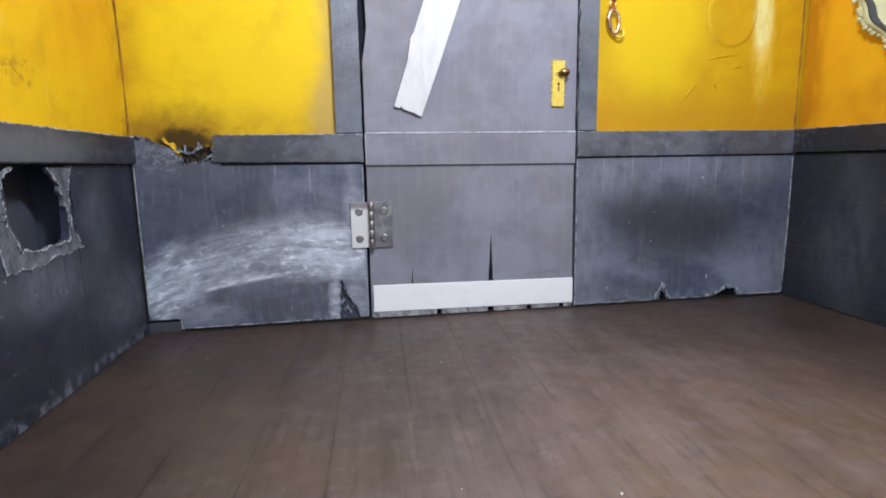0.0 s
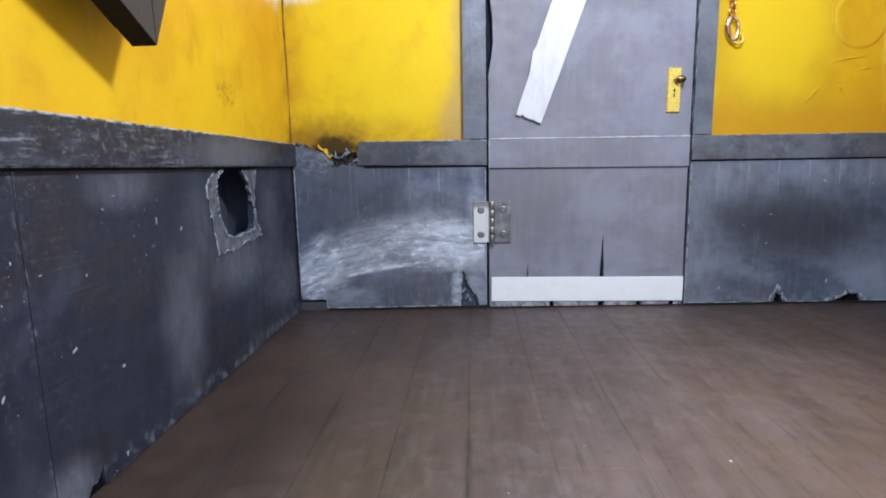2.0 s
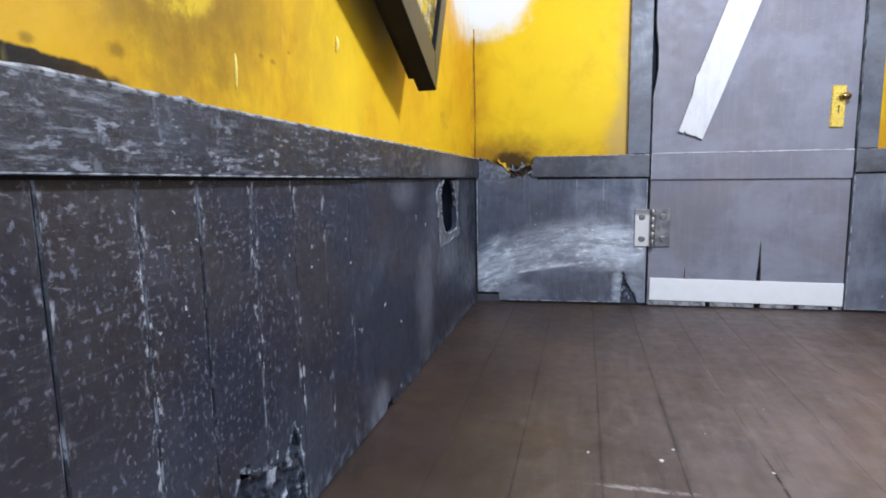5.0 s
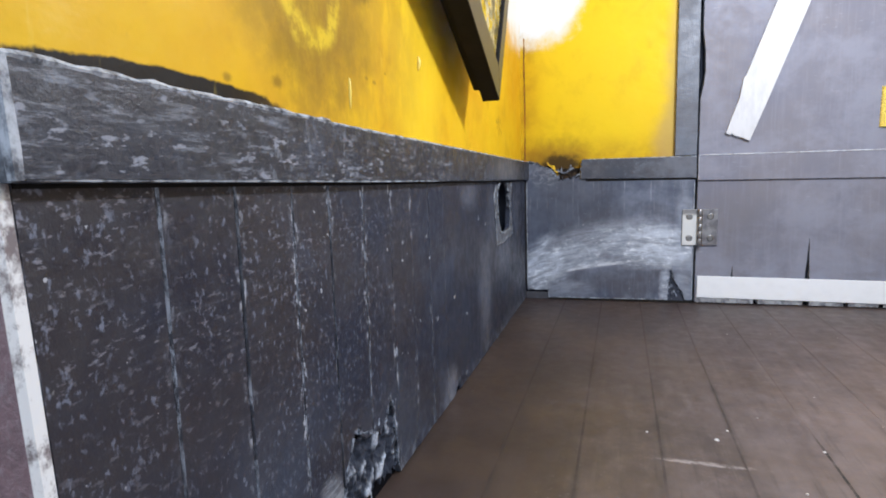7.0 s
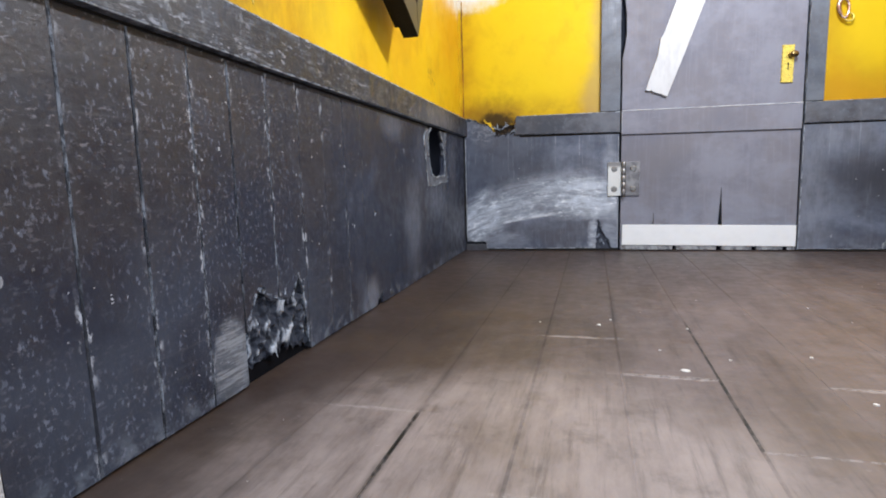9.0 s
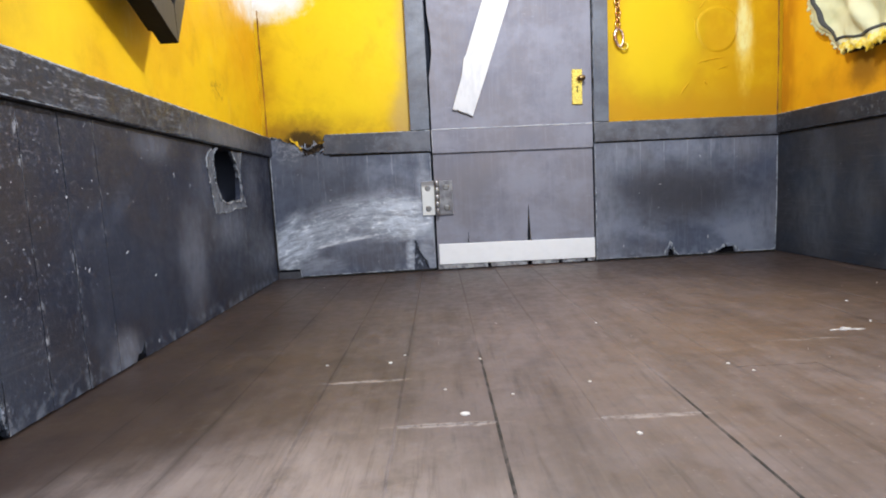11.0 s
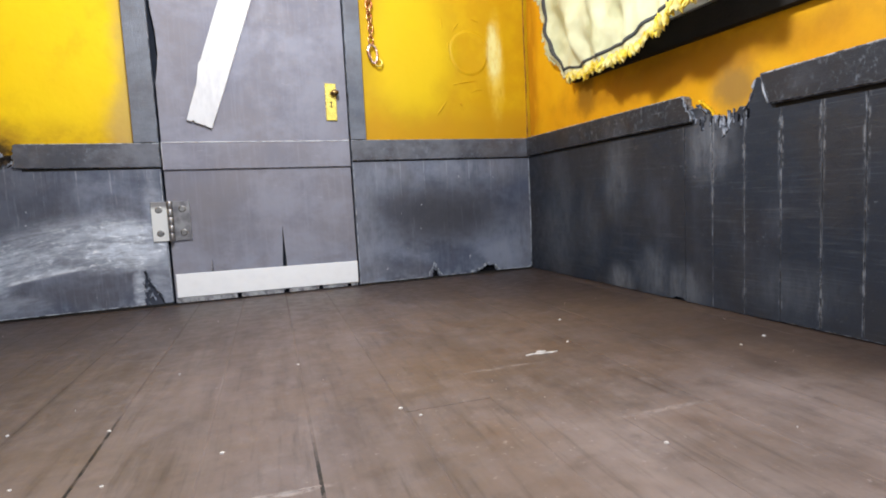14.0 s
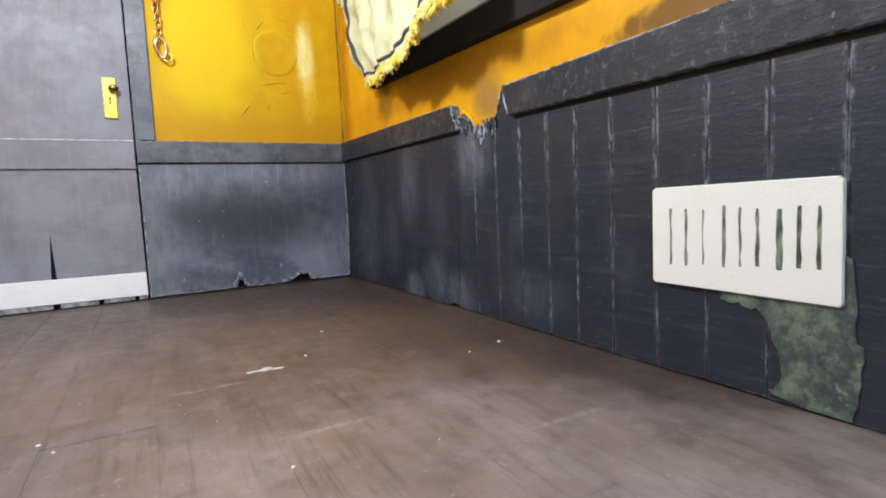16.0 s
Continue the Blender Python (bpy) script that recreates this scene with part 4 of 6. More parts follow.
part("ledge", loop_tube([(-44.5, 1.8, 30.4), (-44.6, 4.5, 31.4), (-44.6, 7.0, 31.9), (-44.6, 10.0, 31.8), (-44.5, 18.0, 31.6), (-44.5, 25.6, 31.4)], [0.2, 0.8, 1.1, 1.2, 1.1, 0.8], LEAN_END, 8, False), FLECK, end, "white painted ledge")
for i in range(9):
    z = 34.6 + 2.2 * i
    part("pin", rod((-44.5, 7.4 + 0.25 * math.sin(2.1 * i) - 0.08 * i, z), (-43.9, 7.4 - 0.08 * i, z), 0.42 + 0.1 * math.sin(3.0 * i), LEAN_END, 8), FLECK, end)

for i in range(8):
    z = 33.0 + 2.6 * i
    part("pin", rod((-44.5, 11.6 + 0.3 * math.sin(1.7 * i) - 0.08 * i, z), (-43.9, 11.6 - 0.08 * i, z), 0.34 + 0.1 * math.sin(2.0 * i), LEAN_END, 8), FLECK, end)

# ==== wainscot ====


def wainscot(name, label, w, edges, low, high, seed, mats, front=0.0, back=1.9, edge=0.3, shapes=None, spans=None, sink=None):
    """Planks between the given edges along a wall; shapes: outlines of planks that are broken."""
    base = w @ Vector(((edges[0] + edges[-1]) / 2, 0, 0))
    t = thing(name, base, label, "wainscot", kind="structure")
    rng = random.Random(seed)
    for i, (a, b) in enumerate(zip(edges, edges[1:])):
        e = edge(a) if callable(edge) else edge
        if i in (shapes or {}):
            e = min(e, 0.24)
        g = 0.05 if e > 0.3 else 0.03 if e > 0.05 else 0.0
        out = (shapes or {}).get(i) or [(a + g, low + rng.uniform(0, 0.25)), (b - g, low + rng.uniform(0, 0.25)), (b - g, high), (a + g, high)]
        d = rng.uniform(-0.05, 0.05) if e > 0.05 else 0.0
        part("plank", plate(out, front + d, back, w, e, sink=sink if e else None), mats, t)
    for a, b in spans or [(edges[0], edges[-1])]:
        part("backing_board", box((a, back, -0.5), (b, back + 0.05, high - 4), w), HOLLOW, t, "dark board behind the planks")
    return t


def ragged_band(path, wide, front, back, w, seed, bm):
    """A torn strip along path, of uneven width."""
    rng = random.Random(seed)
    pts = []
    for (x0, z0), (x1, z1) in zip(path, path[1:]):
        k = max(2, int(math.hypot(x1 - x0, z1 - z0) / 0.9))
        pts += [Vector((x0 + (x1 - x0) * i / k, z0 + (z1 - z0) * i / k)) for i in range(k)]
    pts.append(Vector(path[-1]))
    one, two = [], []
    for i, p in enumerate(pts):
        d = (pts[min(i + 1, len(pts) - 1)] - pts[max(i - 1, 0)]).normalized()
        side = Vector((-d.y, d.x))
        swell = 0.35 + 0.65 * abs(math.sin(0.7 * i + seed))
        one.append(tuple(p + side * wide * swell * rng.uniform(0.2, 1.0)))
        two.append(tuple(p - side * wide * 0.35 * rng.uniform(0.0, 1.0)))
    for i in range(len(pts) - 1):
        y = front + rng.uniform(-0.15, 0.2)
        plate([one[i], one[i + 1], two[i + 1], two[i]], y, back, w, 0.04, bm, 0)
    return bm


def torn_ring(parent, outer, inner, w, seed):
    """Torn card round a hole: a layer between two outlines, with frayed pale rims."""
    rng = random.Random(seed)

    def dense(pts):
        out = []
        for p, q in zip(pts, pts[1:]):
            out += [Vector(p) + (Vector(q) - Vector(p)) * k / 5 + Vector((rng.uniform(-0.5, 0.5), rng.uniform(-0.5, 0.5))) for k in range(5)]
        return out + [Vector(pts[-1])]

    a, b = dense(outer), dense(inner)
    bm = bmesh.new()
    rows = []
    for i, (p, q) in enumerate(zip(a, b)):
        mid = p.lerp(q, rng.uniform(0.35, 0.65))
        rows.append([bm.verts.new(w @ Vector((v.x, y, v.y))) for v, y in ((p, 0.3), (p.lerp(q, 0.04), -0.22), (mid, -0.04 + rng.uniform(-0.08, 0.08)), (q.lerp(p, 0.05), -0.16 + rng.uniform(-0.1, 0.1)), (q, 0.4), (q, 1.1))])
    for p, q in zip(rows, rows[1:]):
        for k in range(5):
            bm.faces.new((p[k], p[k + 1], q[k + 1], q[k]))
    part("torn_card", bm, CARD, parent, "torn grey card round the hole")
    for pts, r in ((a, 0.28), (b, 0.34)):
        tube = [(v.x, -0.16, v.y) for v in pts]
        part("torn_rim", loop_tube(tube, [r * rng.uniform(0.2, 1.5) for _ in tube], w, 5, False), SPLINTER, parent, "frayed pale rim")


# left wall: planks about 12 mm wide, a torn hole under the rail and a chewed foot
le = LE
shapes = {0: [(-42.0, 0.25), (-29.45, 0.25), (-29.45, 66), (-43.7, 66)]}
n = {v: i for i, v in enumerate(le)}
shapes[n[5.6]] = [(5.7, 11.0)] + jag((6.4, 11.5), (10.0, 18.6), 1.0, 0.9, 2) + jag((10.5, 19.0), (17.8, 15.0), 1.0, 1.4, 13) + [(17.9, 15.0), (17.9, 66), (5.7, 66)]
shapes[n[18.0]] = [(18.1, 14.8)] + jag((18.6, 14.2), (23.6, 13.6), 1.0, 1.0, 3) + jag((24.0, 14.6), (27.0, 19.2), 1.0, 0.6, 14) + jag((28.2, 17.0), (30.2, 2.0), 1.1, 0.6, 4) + [(30.3, 0.8), (30.75, 0.6), (30.75, 66), (18.1, 66)]
shapes[n[67.4]] = [(67.4, 0.3), (74.6, 0.3), (76.0, 2.2), (77.4, 2.0), (79.4, 4.2), (79.6, 5.0), (79.6, 66), (67.4, 66)]
shapes[n[126.0]] = [(126.0, 0.2), (138.6, 0.2), (138.6, 37.0)] + jag((137.6, 39.0), (138.2, 56.0), 1.6, 0.5, 5) + [(138.6, 60), (138.6, 66), (126.0, 66)]
shapes[n[138.6]] = [(138.6, 0.2), (150.8, 0.2), (150.8, 37.5)] + jag((150.0, 38.2), (145.0, 40.0), 1.2, 0.6, 6) + jag((144.4, 40.5), (141.0, 47.8), 1.2, 0.6, 7) + jag((140.8, 48.0), (139.6, 58.6), 1.3, 0.4, 8) + [(139.6, 59.4), (139.6, 66), (138.6, 66)]
shapes[n[150.8]] = [(150.8, 0.2), (160.4, 0.2)] + jag((160.2, 40.4), (151.0, 38.0), 1.0, 0.6, 9) + [(150.8, 37.5)]
shapes[n[160.4]] = [(160.4, 0.2), (168.4, 0.2), (168.4, 39.0)] + jag((167.6, 40.0), (166.4, 60.0), 1.2, 0.5, 10) + [(166.4, 62), (165.0, 55), (164.4, 47), (164.0, 43.0)] + jag((163.4, 41.6), (160.6, 40.4), 1.0, 0.4, 11) + [(160.4, 40.4)]
shapes[n[168.4]] = [(168.4, 0.2), (181.0, 0.2), (181.0, 66), (168.0, 66)] + jag((167.9, 61.0), (168.4, 40.0), 1.3, 0.5, 12)
wl = wainscot("wainscot_left", "scuffed charcoal plank wainscot with a torn hole", WL, le, 0.15, 66, 11, [PANEL_LEFT, GROOVE], shapes=shapes, spans=[(-42.3, 135.4), (170.1, 211.0)], back=1.85, edge=lambda a: 0.42 if a < -29 else 0.34 if a < 30 else 0.10 if a < 68 else 0.0, sink=0.22)
bm = bmesh.new()
nx, nz = 84, 62
grid = {}
for i in range(nx + 1):
    x = 5.9 + 24.4 * i / nx
    for j in range(nz + 1):
        z = 1.6 + 20.5 * j / nz
        n = 1.25 * noise.fractal(Vector((0.30 * x, 0.24 * z, 4.0)), 1.0, 2.0, 4) + 0.4 * noise.noise(Vector((0.8 * x, 0.55 * z, 8.0)))
        low = (3.6 if x < 20 else 3.6 - 0.26 * (x - 20)) + 1.5 * noise.noise(Vector((0.8 * x, 2.0, 1.0)))
        top = 17.5 + 4.2 * noise.noise(Vector((0.38 * x, 7.0, 2.0))) + 1.6 * noise.noise(Vector((1.3 * x, 3.0, 2.0)))
        if low < z < top:
            grid[i, j] = bm.verts.new(WL @ Vector((x, min(1.45, max(-0.22, 0.55 - 1.15 * n)), z)))
for i, j in list(grid):
    ring = [grid.get(k) for k in ((i, j), (i + 1, j), (i + 1, j + 1), (i, j + 1))]
    if all(ring):
        bm.faces.new(ring)
loose = [v for v in bm.verts if not v.link_faces]
for v in loose:
    bm.verts.remove(v)
part("gouged_card", bm, GOUGED, wl, "gouged card with pale ridges")
bm = bmesh.new()
ragged_band([(5.8, 6.0), (6.6, 12.4), (10.2, 18.9), (12.6, 17.8), (17.8, 15.2), (23.2, 13.8), (26.9, 19.2), (28.4, 16.0), (29.4, 8.0), (30.2, 2.0)], 0.9, -0.12, 0.6, WL, 15, bm)
part("chewed_splinters", bm, SPLINTER_DARK, wl, "pale gnawed wood splinters", kind="stuff")
outer = [(143.2, 61.2), (134.0, 59.2), (132.2, 56.2), (133.1, 51.6), (134.2, 47.7), (135.4, 41.1), (136.2, 37.2), (145.4, 36.7), (154.8, 37.4), (170.4, 38.6), (165.8, 44.4), (166.0, 50.9), (166.6, 56.5), (169.2, 61.2)]
inner = [(143.8, 61.2), (139.6, 59.4), (138.0, 55.3), (138.9, 52.0), (138.6, 49.0), (140.2, 46.6), (142.4, 41.3), (150.4, 40.6), (157.0, 40.5), (164.6, 41.0), (165.0, 47.9), (163.6, 52.8), (161.8, 56.8), (157.6, 61.0)]
torn_ring(wl, outer, inner, WL, 3)
bm = box((135.6, 11.0, 35.6), (169.9, 12.0, 62.4), WL)
for lo, hi in (((135.6, 2.0, 35.6), (136.0, 11.0, 62.4)), ((169.5, 2.0, 35.6), (169.9, 11.0, 62.4)), ((136.0, 2.0, 35.6), (169.5, 11.0, 36.0)), ((136.0, 2.0, 62.0), (169.5, 11.0, 62.4))):
    box(lo, hi, WL, bm=bm)
part("hollow", bm, HOLLOW_BLUE, wl, "dark hollow behind the torn hole")
# black sheets paint in the shade of the notch and the gnawed foot
part("foot_notch", box((75.2, 0.5, 0.1), (79.5, 0.9, 4.4), WL), SHADE_BLACK, wl, "black plate painted as the foot notch's shade")
part("chew_back", box((4, 1.5, 0), (32, 1.84, 22), WL), SHADE_BLACK, wl, "black sheet painted as shade behind the gnawed foot")

# back wall beside the door, hinge side
be = [-82.0, -69.6, -57.4, -45.2, -33.0, -20.8, -10.4, -1.1]
bs = {
    0: [(-81.6, 4.6), (-69.62, 4.6), (-69.62, 67.0)] + jag((-70.4, 67.4), (-75.5, 69.0), 1.0, 0.7, 21) + [(-77, 70.6), (-81.6, 70.8)],
    1: [(-69.58, 0.6), (-57.42, 0.6)] + jag((-57.42, 61.8), (-63.0, 60.2), 0.9, 0.9, 22) + jag((-63.4, 61.0), (-69.58, 67.0), 1.0, 0.8, 23) + [(-69.58, 67.0)],
    2: [(-57.38, 0.6), (-45.22, 0.6), (-45.22, 62)] + [(-52.0, 62)] + jag((-52.4, 63.8), (-57.38, 61.5), 0.9, 0.8, 24) + [(-57.38, 61.5)],
    5: [(-20.78, 0.8), (-12.4, 1.2)] + jag((-12.4, 2.0), (-11.4, 16.6), 1.1, 0.6, 25) + [(-10.9, 16.8), (-10.42, 12.0), (-10.42, 62), (-20.78, 62)],
    6: [(-10.38, 12.2)] + jag((-9.8, 12.0), (-5.0, 3.5), 1.2, 0.5, 26) + [(-4.6, 1.4), (-1.3, 1.4), (-1.3, 62), (-10.38, 62)],
}
wb = wainscot("wainscot_back_hinge_side", "charcoal wainscot with a brushed pale scuff and gnawed corners", WB, be, 0.6, 62, 12, [PANEL_BACK, PANEL_BACK], shapes=bs, back=1.5, edge=0.0)
part("burnt_backing", box((-64.5, 1.25, 56), (-54.0, 1.49, 66.8), WB), CHARRED, wb, "charred board behind")
# the corner's shade is painted as a black strip
part("corner_gap", box((-81.9, -0.6, 4.8), (-80.9, 0.3, 61.4), WB), BLACK, wb, "black strip painted as the shaded corner gap")
part("corner_backing", box((-14, 1.25, 0), (-2, 1.49, 20), WB), HOLLOW_BLUE, wb, "dark board behind the gnawed corner")
part("foot_board", box((-81.6, 0.7, -0.5), (-69.4, 1.5, 3.4), WB, 0.2), RAIL, wb)
bm = bmesh.new()
rng = random.Random(8)
ragged_band([(-79.5, 70.2), (-74.0, 68.4), (-69.6, 66.4), (-64.0, 60.6), (-58.0, 61.6), (-53.0, 64.0), (-51.6, 70.4)], 1.5, -0.15, 0.9, WB, 5, bm)
ragged_band([(-76.0, 66.0), (-70.0, 63.0), (-66.0, 66.0), (-62.0, 64.0), (-57.5, 66.8)], 1.2, 0.3, 1.2, WB, 6, bm)
ragged_band([(-12.5, 1.6), (-12.2, 8.0), (-11.2, 16.4), (-9.4, 10.6), (-7.6, 8.4), (-4.8, 2.4)], 0.8, -0.12, 0.6, WB, 7, bm)
ragged_band([(-10.8, 2.0), (-9.6, 6.5), (-8.4, 3.0)], 0.9, 0.4, 1.2, WB, 8, bm)
for i in range(14):
    x, z = rng.uniform(-11.8, -5.0), rng.uniform(1.0, 12.0)
    if z < 14 - 1.6 * (x + 11.8):
        wd, hh = rng.uniform(0.2, 0.6), rng.uniform(0.8, 3.0)
        plate([(x - wd, z - hh * 0.5), (x + wd * 0.6, z - hh * 0.4), (x + wd, z + hh * 0.3), (x - wd * 0.2, z + hh * 0.6)], rng.uniform(0.2, 1.0), 1.3, WB, 0.06, bm, 0)
for i in range(16):
    x = rng.uniform(-77, -53)
    z = 64.5 + rng.uniform(-4.5, 3.6)
    wd, hh = rng.uniform(0.15, 0.5), rng.uniform(0.8, 2.8)
    plate([(x - wd, z - hh * 0.5), (x + wd * 0.6, z - hh * 0.6), (x + wd, z + hh * 0.3), (x - wd * 0.2, z + hh * 0.6)], rng.uniform(0.0, 0.9), 1.3, WB, 0.06, bm, 0)
part("gnawed_splinters", bm, SPLINTER_DARK, wb, "pale gnawed splinters", kind="stuff")
bm = bmesh.new()
ragged_band([(-70.4, 69.8), (-68.6, 68.0), (-67.0, 66.6), (-65.4, 64.6)], 1.7, 0.1, 1.2, WB, 9, bm)
part("yellow_chips", bm, CHIP, wb, "bright yellow paint chips", kind="stuff")

# back wall beside the door, lock side
re_ = [81.7, 93.0, 105.2, 117.4, 129.6, 141.8, 154.0, 164.0, 177.4]
rs = {
    2: [(105.22, 0.5), (117.38, 0.5), (117.38, 62), (105.22, 62)],
    3: [(117.42, 0.5), (118.6, 0.5)] + jag((118.8, 1.0), (120.2, 5.2), 0.8, 0.6, 31) + jag((120.8, 5.0), (122.8, 0.8), 0.8, 0.6, 32) + [(123.4, 0.5), (129.58, 0.5), (129.58, 62), (117.42, 62)],
    4: [(129.62, 0.5), (140.9, 0.5), (141.78, 1.4), (141.78, 62), (129.62, 62)],
    5: [(141.82, 0.9)] + jag((143.4, 1.0), (148.0, 2.8), 0.8, 0.5, 33) + jag((148.4, 4.0), (152.6, 4.2), 0.8, 0.9, 34) + [(153.2, 4.2), (153.98, 4.0), (153.98, 62), (141.82, 62)],
    6: [(154.02, 4.0), (154.5, 3.4), (154.7, 2.2), (155.4, 0.9), (163.98, 0.7), (163.98, 62), (154.02, 62)],
    7: [(164.02, 0.7), (174.6, 0.6), (176.6, 1.6), (177.2, 30), (177.0, 62), (164.02, 62)],
}
wr = wainscot("wainscot_back_lock_side", "dull charcoal wainscot with two mouse holes at its foot", WB, re_, 0.5, 62, 13, [PANEL_BACK, PANEL_BACK], shapes=rs, back=1.5, edge=0.0)
# the mouse holes' inner shade is this black sheet
part("hole_backing", box((112, 1.3, 0), (160, 1.49, 10), WB), SHADE_BLACK, wr, "black sheet painted as shade behind the mouse holes")
bm = bmesh.new()
ragged_band([(117.6, 0.8), (118.6, 3.2), (119.6, 5.4), (120.6, 7.4), (121.4, 4.8), (123.0, 2.6), (124.6, 1.0)], 1.5, -0.22, 0.5, WB, 10, bm)
ragged_band([(140.6, 0.8), (144.0, 1.9), (148.0, 3.6), (150.4, 5.2), (153.0, 5.0), (155.0, 3.4), (157.0, 1.0)], 1.6, -0.22, 0.5, WB, 11, bm)
part("gnawed_splinters", bm, SPLINTER, wr, "pale gnawed splinters", kind="stuff")

# a black strip paints in the shade between wainscot and floor
for t, a, b in ((wb, -69.4, -1.4), (wr, 82.0, 176.4)):
    part("foot_gap", box((a, -0.25, 0.02), (b, 0.25, 1.0), WB, 0.1), BLACK, t, "black strip painted as the shaded gap along the foot")


def chips(parent, w, marks, seed, y=-0.10):
    """Small pale chips in the paint: (x, z, length, lean) along a wall."""
    rng = random.Random(seed)
    for x, z, size, lean in marks:
        size *= 0.75
        r = min(0.3, size * 0.3)
        k = Vector((math.sin(lean), math.cos(lean)))
        n = Vector((k.y, -k.x))
        pts = [Vector((x, z)) + k * size * 0.5 * math.cos(t) * rng.uniform(0.75, 1.1) + n * r * math.sin(t) * rng.uniform(0.6, 1.2) for t in (2 * math.pi * j / 9 for j in range(9))]
        part("paint_chip", plate([tuple(p) for p in pts], y, 0.2, w, 0.04), [CHIPPED, CHIPPED], parent, "small pale paint chip")


chips(wr, WB, ((136.2, 51.3, 2.6, -0.9), (155.3, 50.2, 0.8, 0.0), (104.7, 34.0, 0.8, 0.0), (114.4, 26.0, 1.2, 1.2), (95.9, 7.2, 2.0, 0.3), (140.3, 9.6, 3.4, 0.1), (106.9, 16.6, 0.6, 0.4), (115.4, 38.0, 1.0, 1.4)), 71)
chips(wb, WB, ((-51.8, 43.8, 0.9, 0.0), (-67.6, 52.0, 0.6, 0.0), (-30.3, 6.4, 0.9, 0.0), (-52.4, 38.4, 1.2, 1.4)), 72)
chips(wl, WL, ((106.7, 50.2, 2.6, 0.0), (117.3, 47.0, 2.0, 0.4), (37.0, 50.2, 1.3, 0.2), (36.6, 46.3, 1.0, 0.2), (55.0, 44.2, 1.0, 0.5), (53.0, 49.8, 1.2, 0.1), (59.8, 27.2, 1.8, 0.6), (46.8, 30.2, 1.0, 0.1), (76.0, 29.5, 2.2, 1.1), (89.2, 21.4, 1.6, 1.2),
                (-39.3, 30.1, 2.0, 0.1), (1.6, 46.8, 1.0, 0.0), (28.6, 49.8, 0.9, 0.0), (28.6, 42.0, 1.0, 0.3), (58.4, 27.8, 0.8, 0.0)), 73)

# right wall
ye = YE
xe = [-v for v in ye]
k = {v: i for i, v in enumerate(ye)}
ws = {
    k[103.2]: [(-103.17, 0.2), (-91.03, 0.2), (-91.03, 62.0)] + jag((-91.6, 62.6), (-98.0, 67.0), 1.2, 0.8, 41) + [(-103.17, 66)],
    k[91.0]: [(-90.97, 0.2), (-78.63, 0.2), (-78.63, 63.0)] + jag((-79.0, 63.5), (-84.6, 61.0), 1.0, 0.9, 42) + [(-85.0, 56.0), (-85.6, 60.5)] + jag((-86.0, 61.0), (-90.97, 62.0), 1.0, 0.9, 43) + [(-90.97, 62.0)],
    k[78.6]: [(-78.57, 0.2), (-66.43, 0.2), (-66.43, 70.6), (-74.6, 71.0)] + jag((-75.0, 70.2), (-76.2, 65.2), 1.1, 0.4, 44) + [(-77.0, 64.8), (-77.4, 62.4), (-78.57, 62.0)],
}
for a in (115.4,):
    ws[k[a]] = [(-115.37, 0.2), (-110, 0.4), (-108, 1.4), (-104.5, 1.2), (-103.23, 0.2), (-103.23, 66), (-115.37, 66)]
wright = wainscot("wainscot_right", "charcoal plank wainscot with light worn grooves", WR, xe, 0.2, 64, 14, [PANEL_RIGHT, GROOVE_R], shapes=ws, back=1.5, edge=lambda a: 0.40 if a > -80 else 0.30 if a > -105 else 0.0, sink=0.10)
bm = bmesh.new()
rng = random.Random(18)
ragged_band([(-102.6, 70.6), (-101.0, 67.5), (-100.6, 64.5), (-98.6, 62.2)], 1.1, -1.75, -0.9, WR, 12, bm)
ragged_band([(-98.0, 67.0), (-94.0, 64.6), (-91.2, 62.2), (-88.4, 61.4), (-85.4, 57.0), (-82.4, 61.8), (-79.0, 62.6), (-77.2, 64.0), (-76.0, 66.0), (-74.8, 70.4)], 1.0, -0.1, 0.9, WR, 13, bm)
# black strips among the splinters are painted shade
dark = bmesh.new()
for i in range(17):
    x = -97.5 + 20.5 * (i + rng.uniform(-0.4, 1.4)) / 17
    z = 61.8 + rng.uniform(-1.0, 1.4)
    wd, hh = rng.uniform(0.2, 0.8), rng.uniform(0.8, 4.5) + 2.6 * math.exp(-((x + 86) / 3.5) ** 2)
    poly = [(x - wd, z - hh), (x + wd * 0.7, z - hh * rng.uniform(0.75, 1.0)), (x + wd, z), (x - wd * 0.7, z + 0.5)]
    if i % 3 == 1:
        plate(poly, -0.13, 0.2, WR, 0.0, dark, 0)
    else:
        plate(poly, rng.uniform(-0.35, -0.15), 0.3, WR, 0.06, bm, 0)
part("gnawed_notches", dark, SHADE_BLACK, wright, "black strips painted as shaded gaps between splinters", kind="stuff")
part("gnawed_splinters", bm, SPLINTER_DARK, wright, "pale gnawed splinters", kind="stuff")
part("gap_backing", box((-101, 1.2, 50), (-76, 1.49, 60.5), WR), HOLLOW, wright, "dark board behind the broken rail")
bm = bmesh.new()
ragged_band([(-97.0, 68.4), (-94.6, 66.6), (-92.0, 64.6), (-90.4, 61.0), (-89.6, 59.4)], 1.0, 0.2, 1.4, WR, 14, bm)
part("yellow_chips", bm, CHIP, wright, "bright yellow paint chips", kind="stuff")
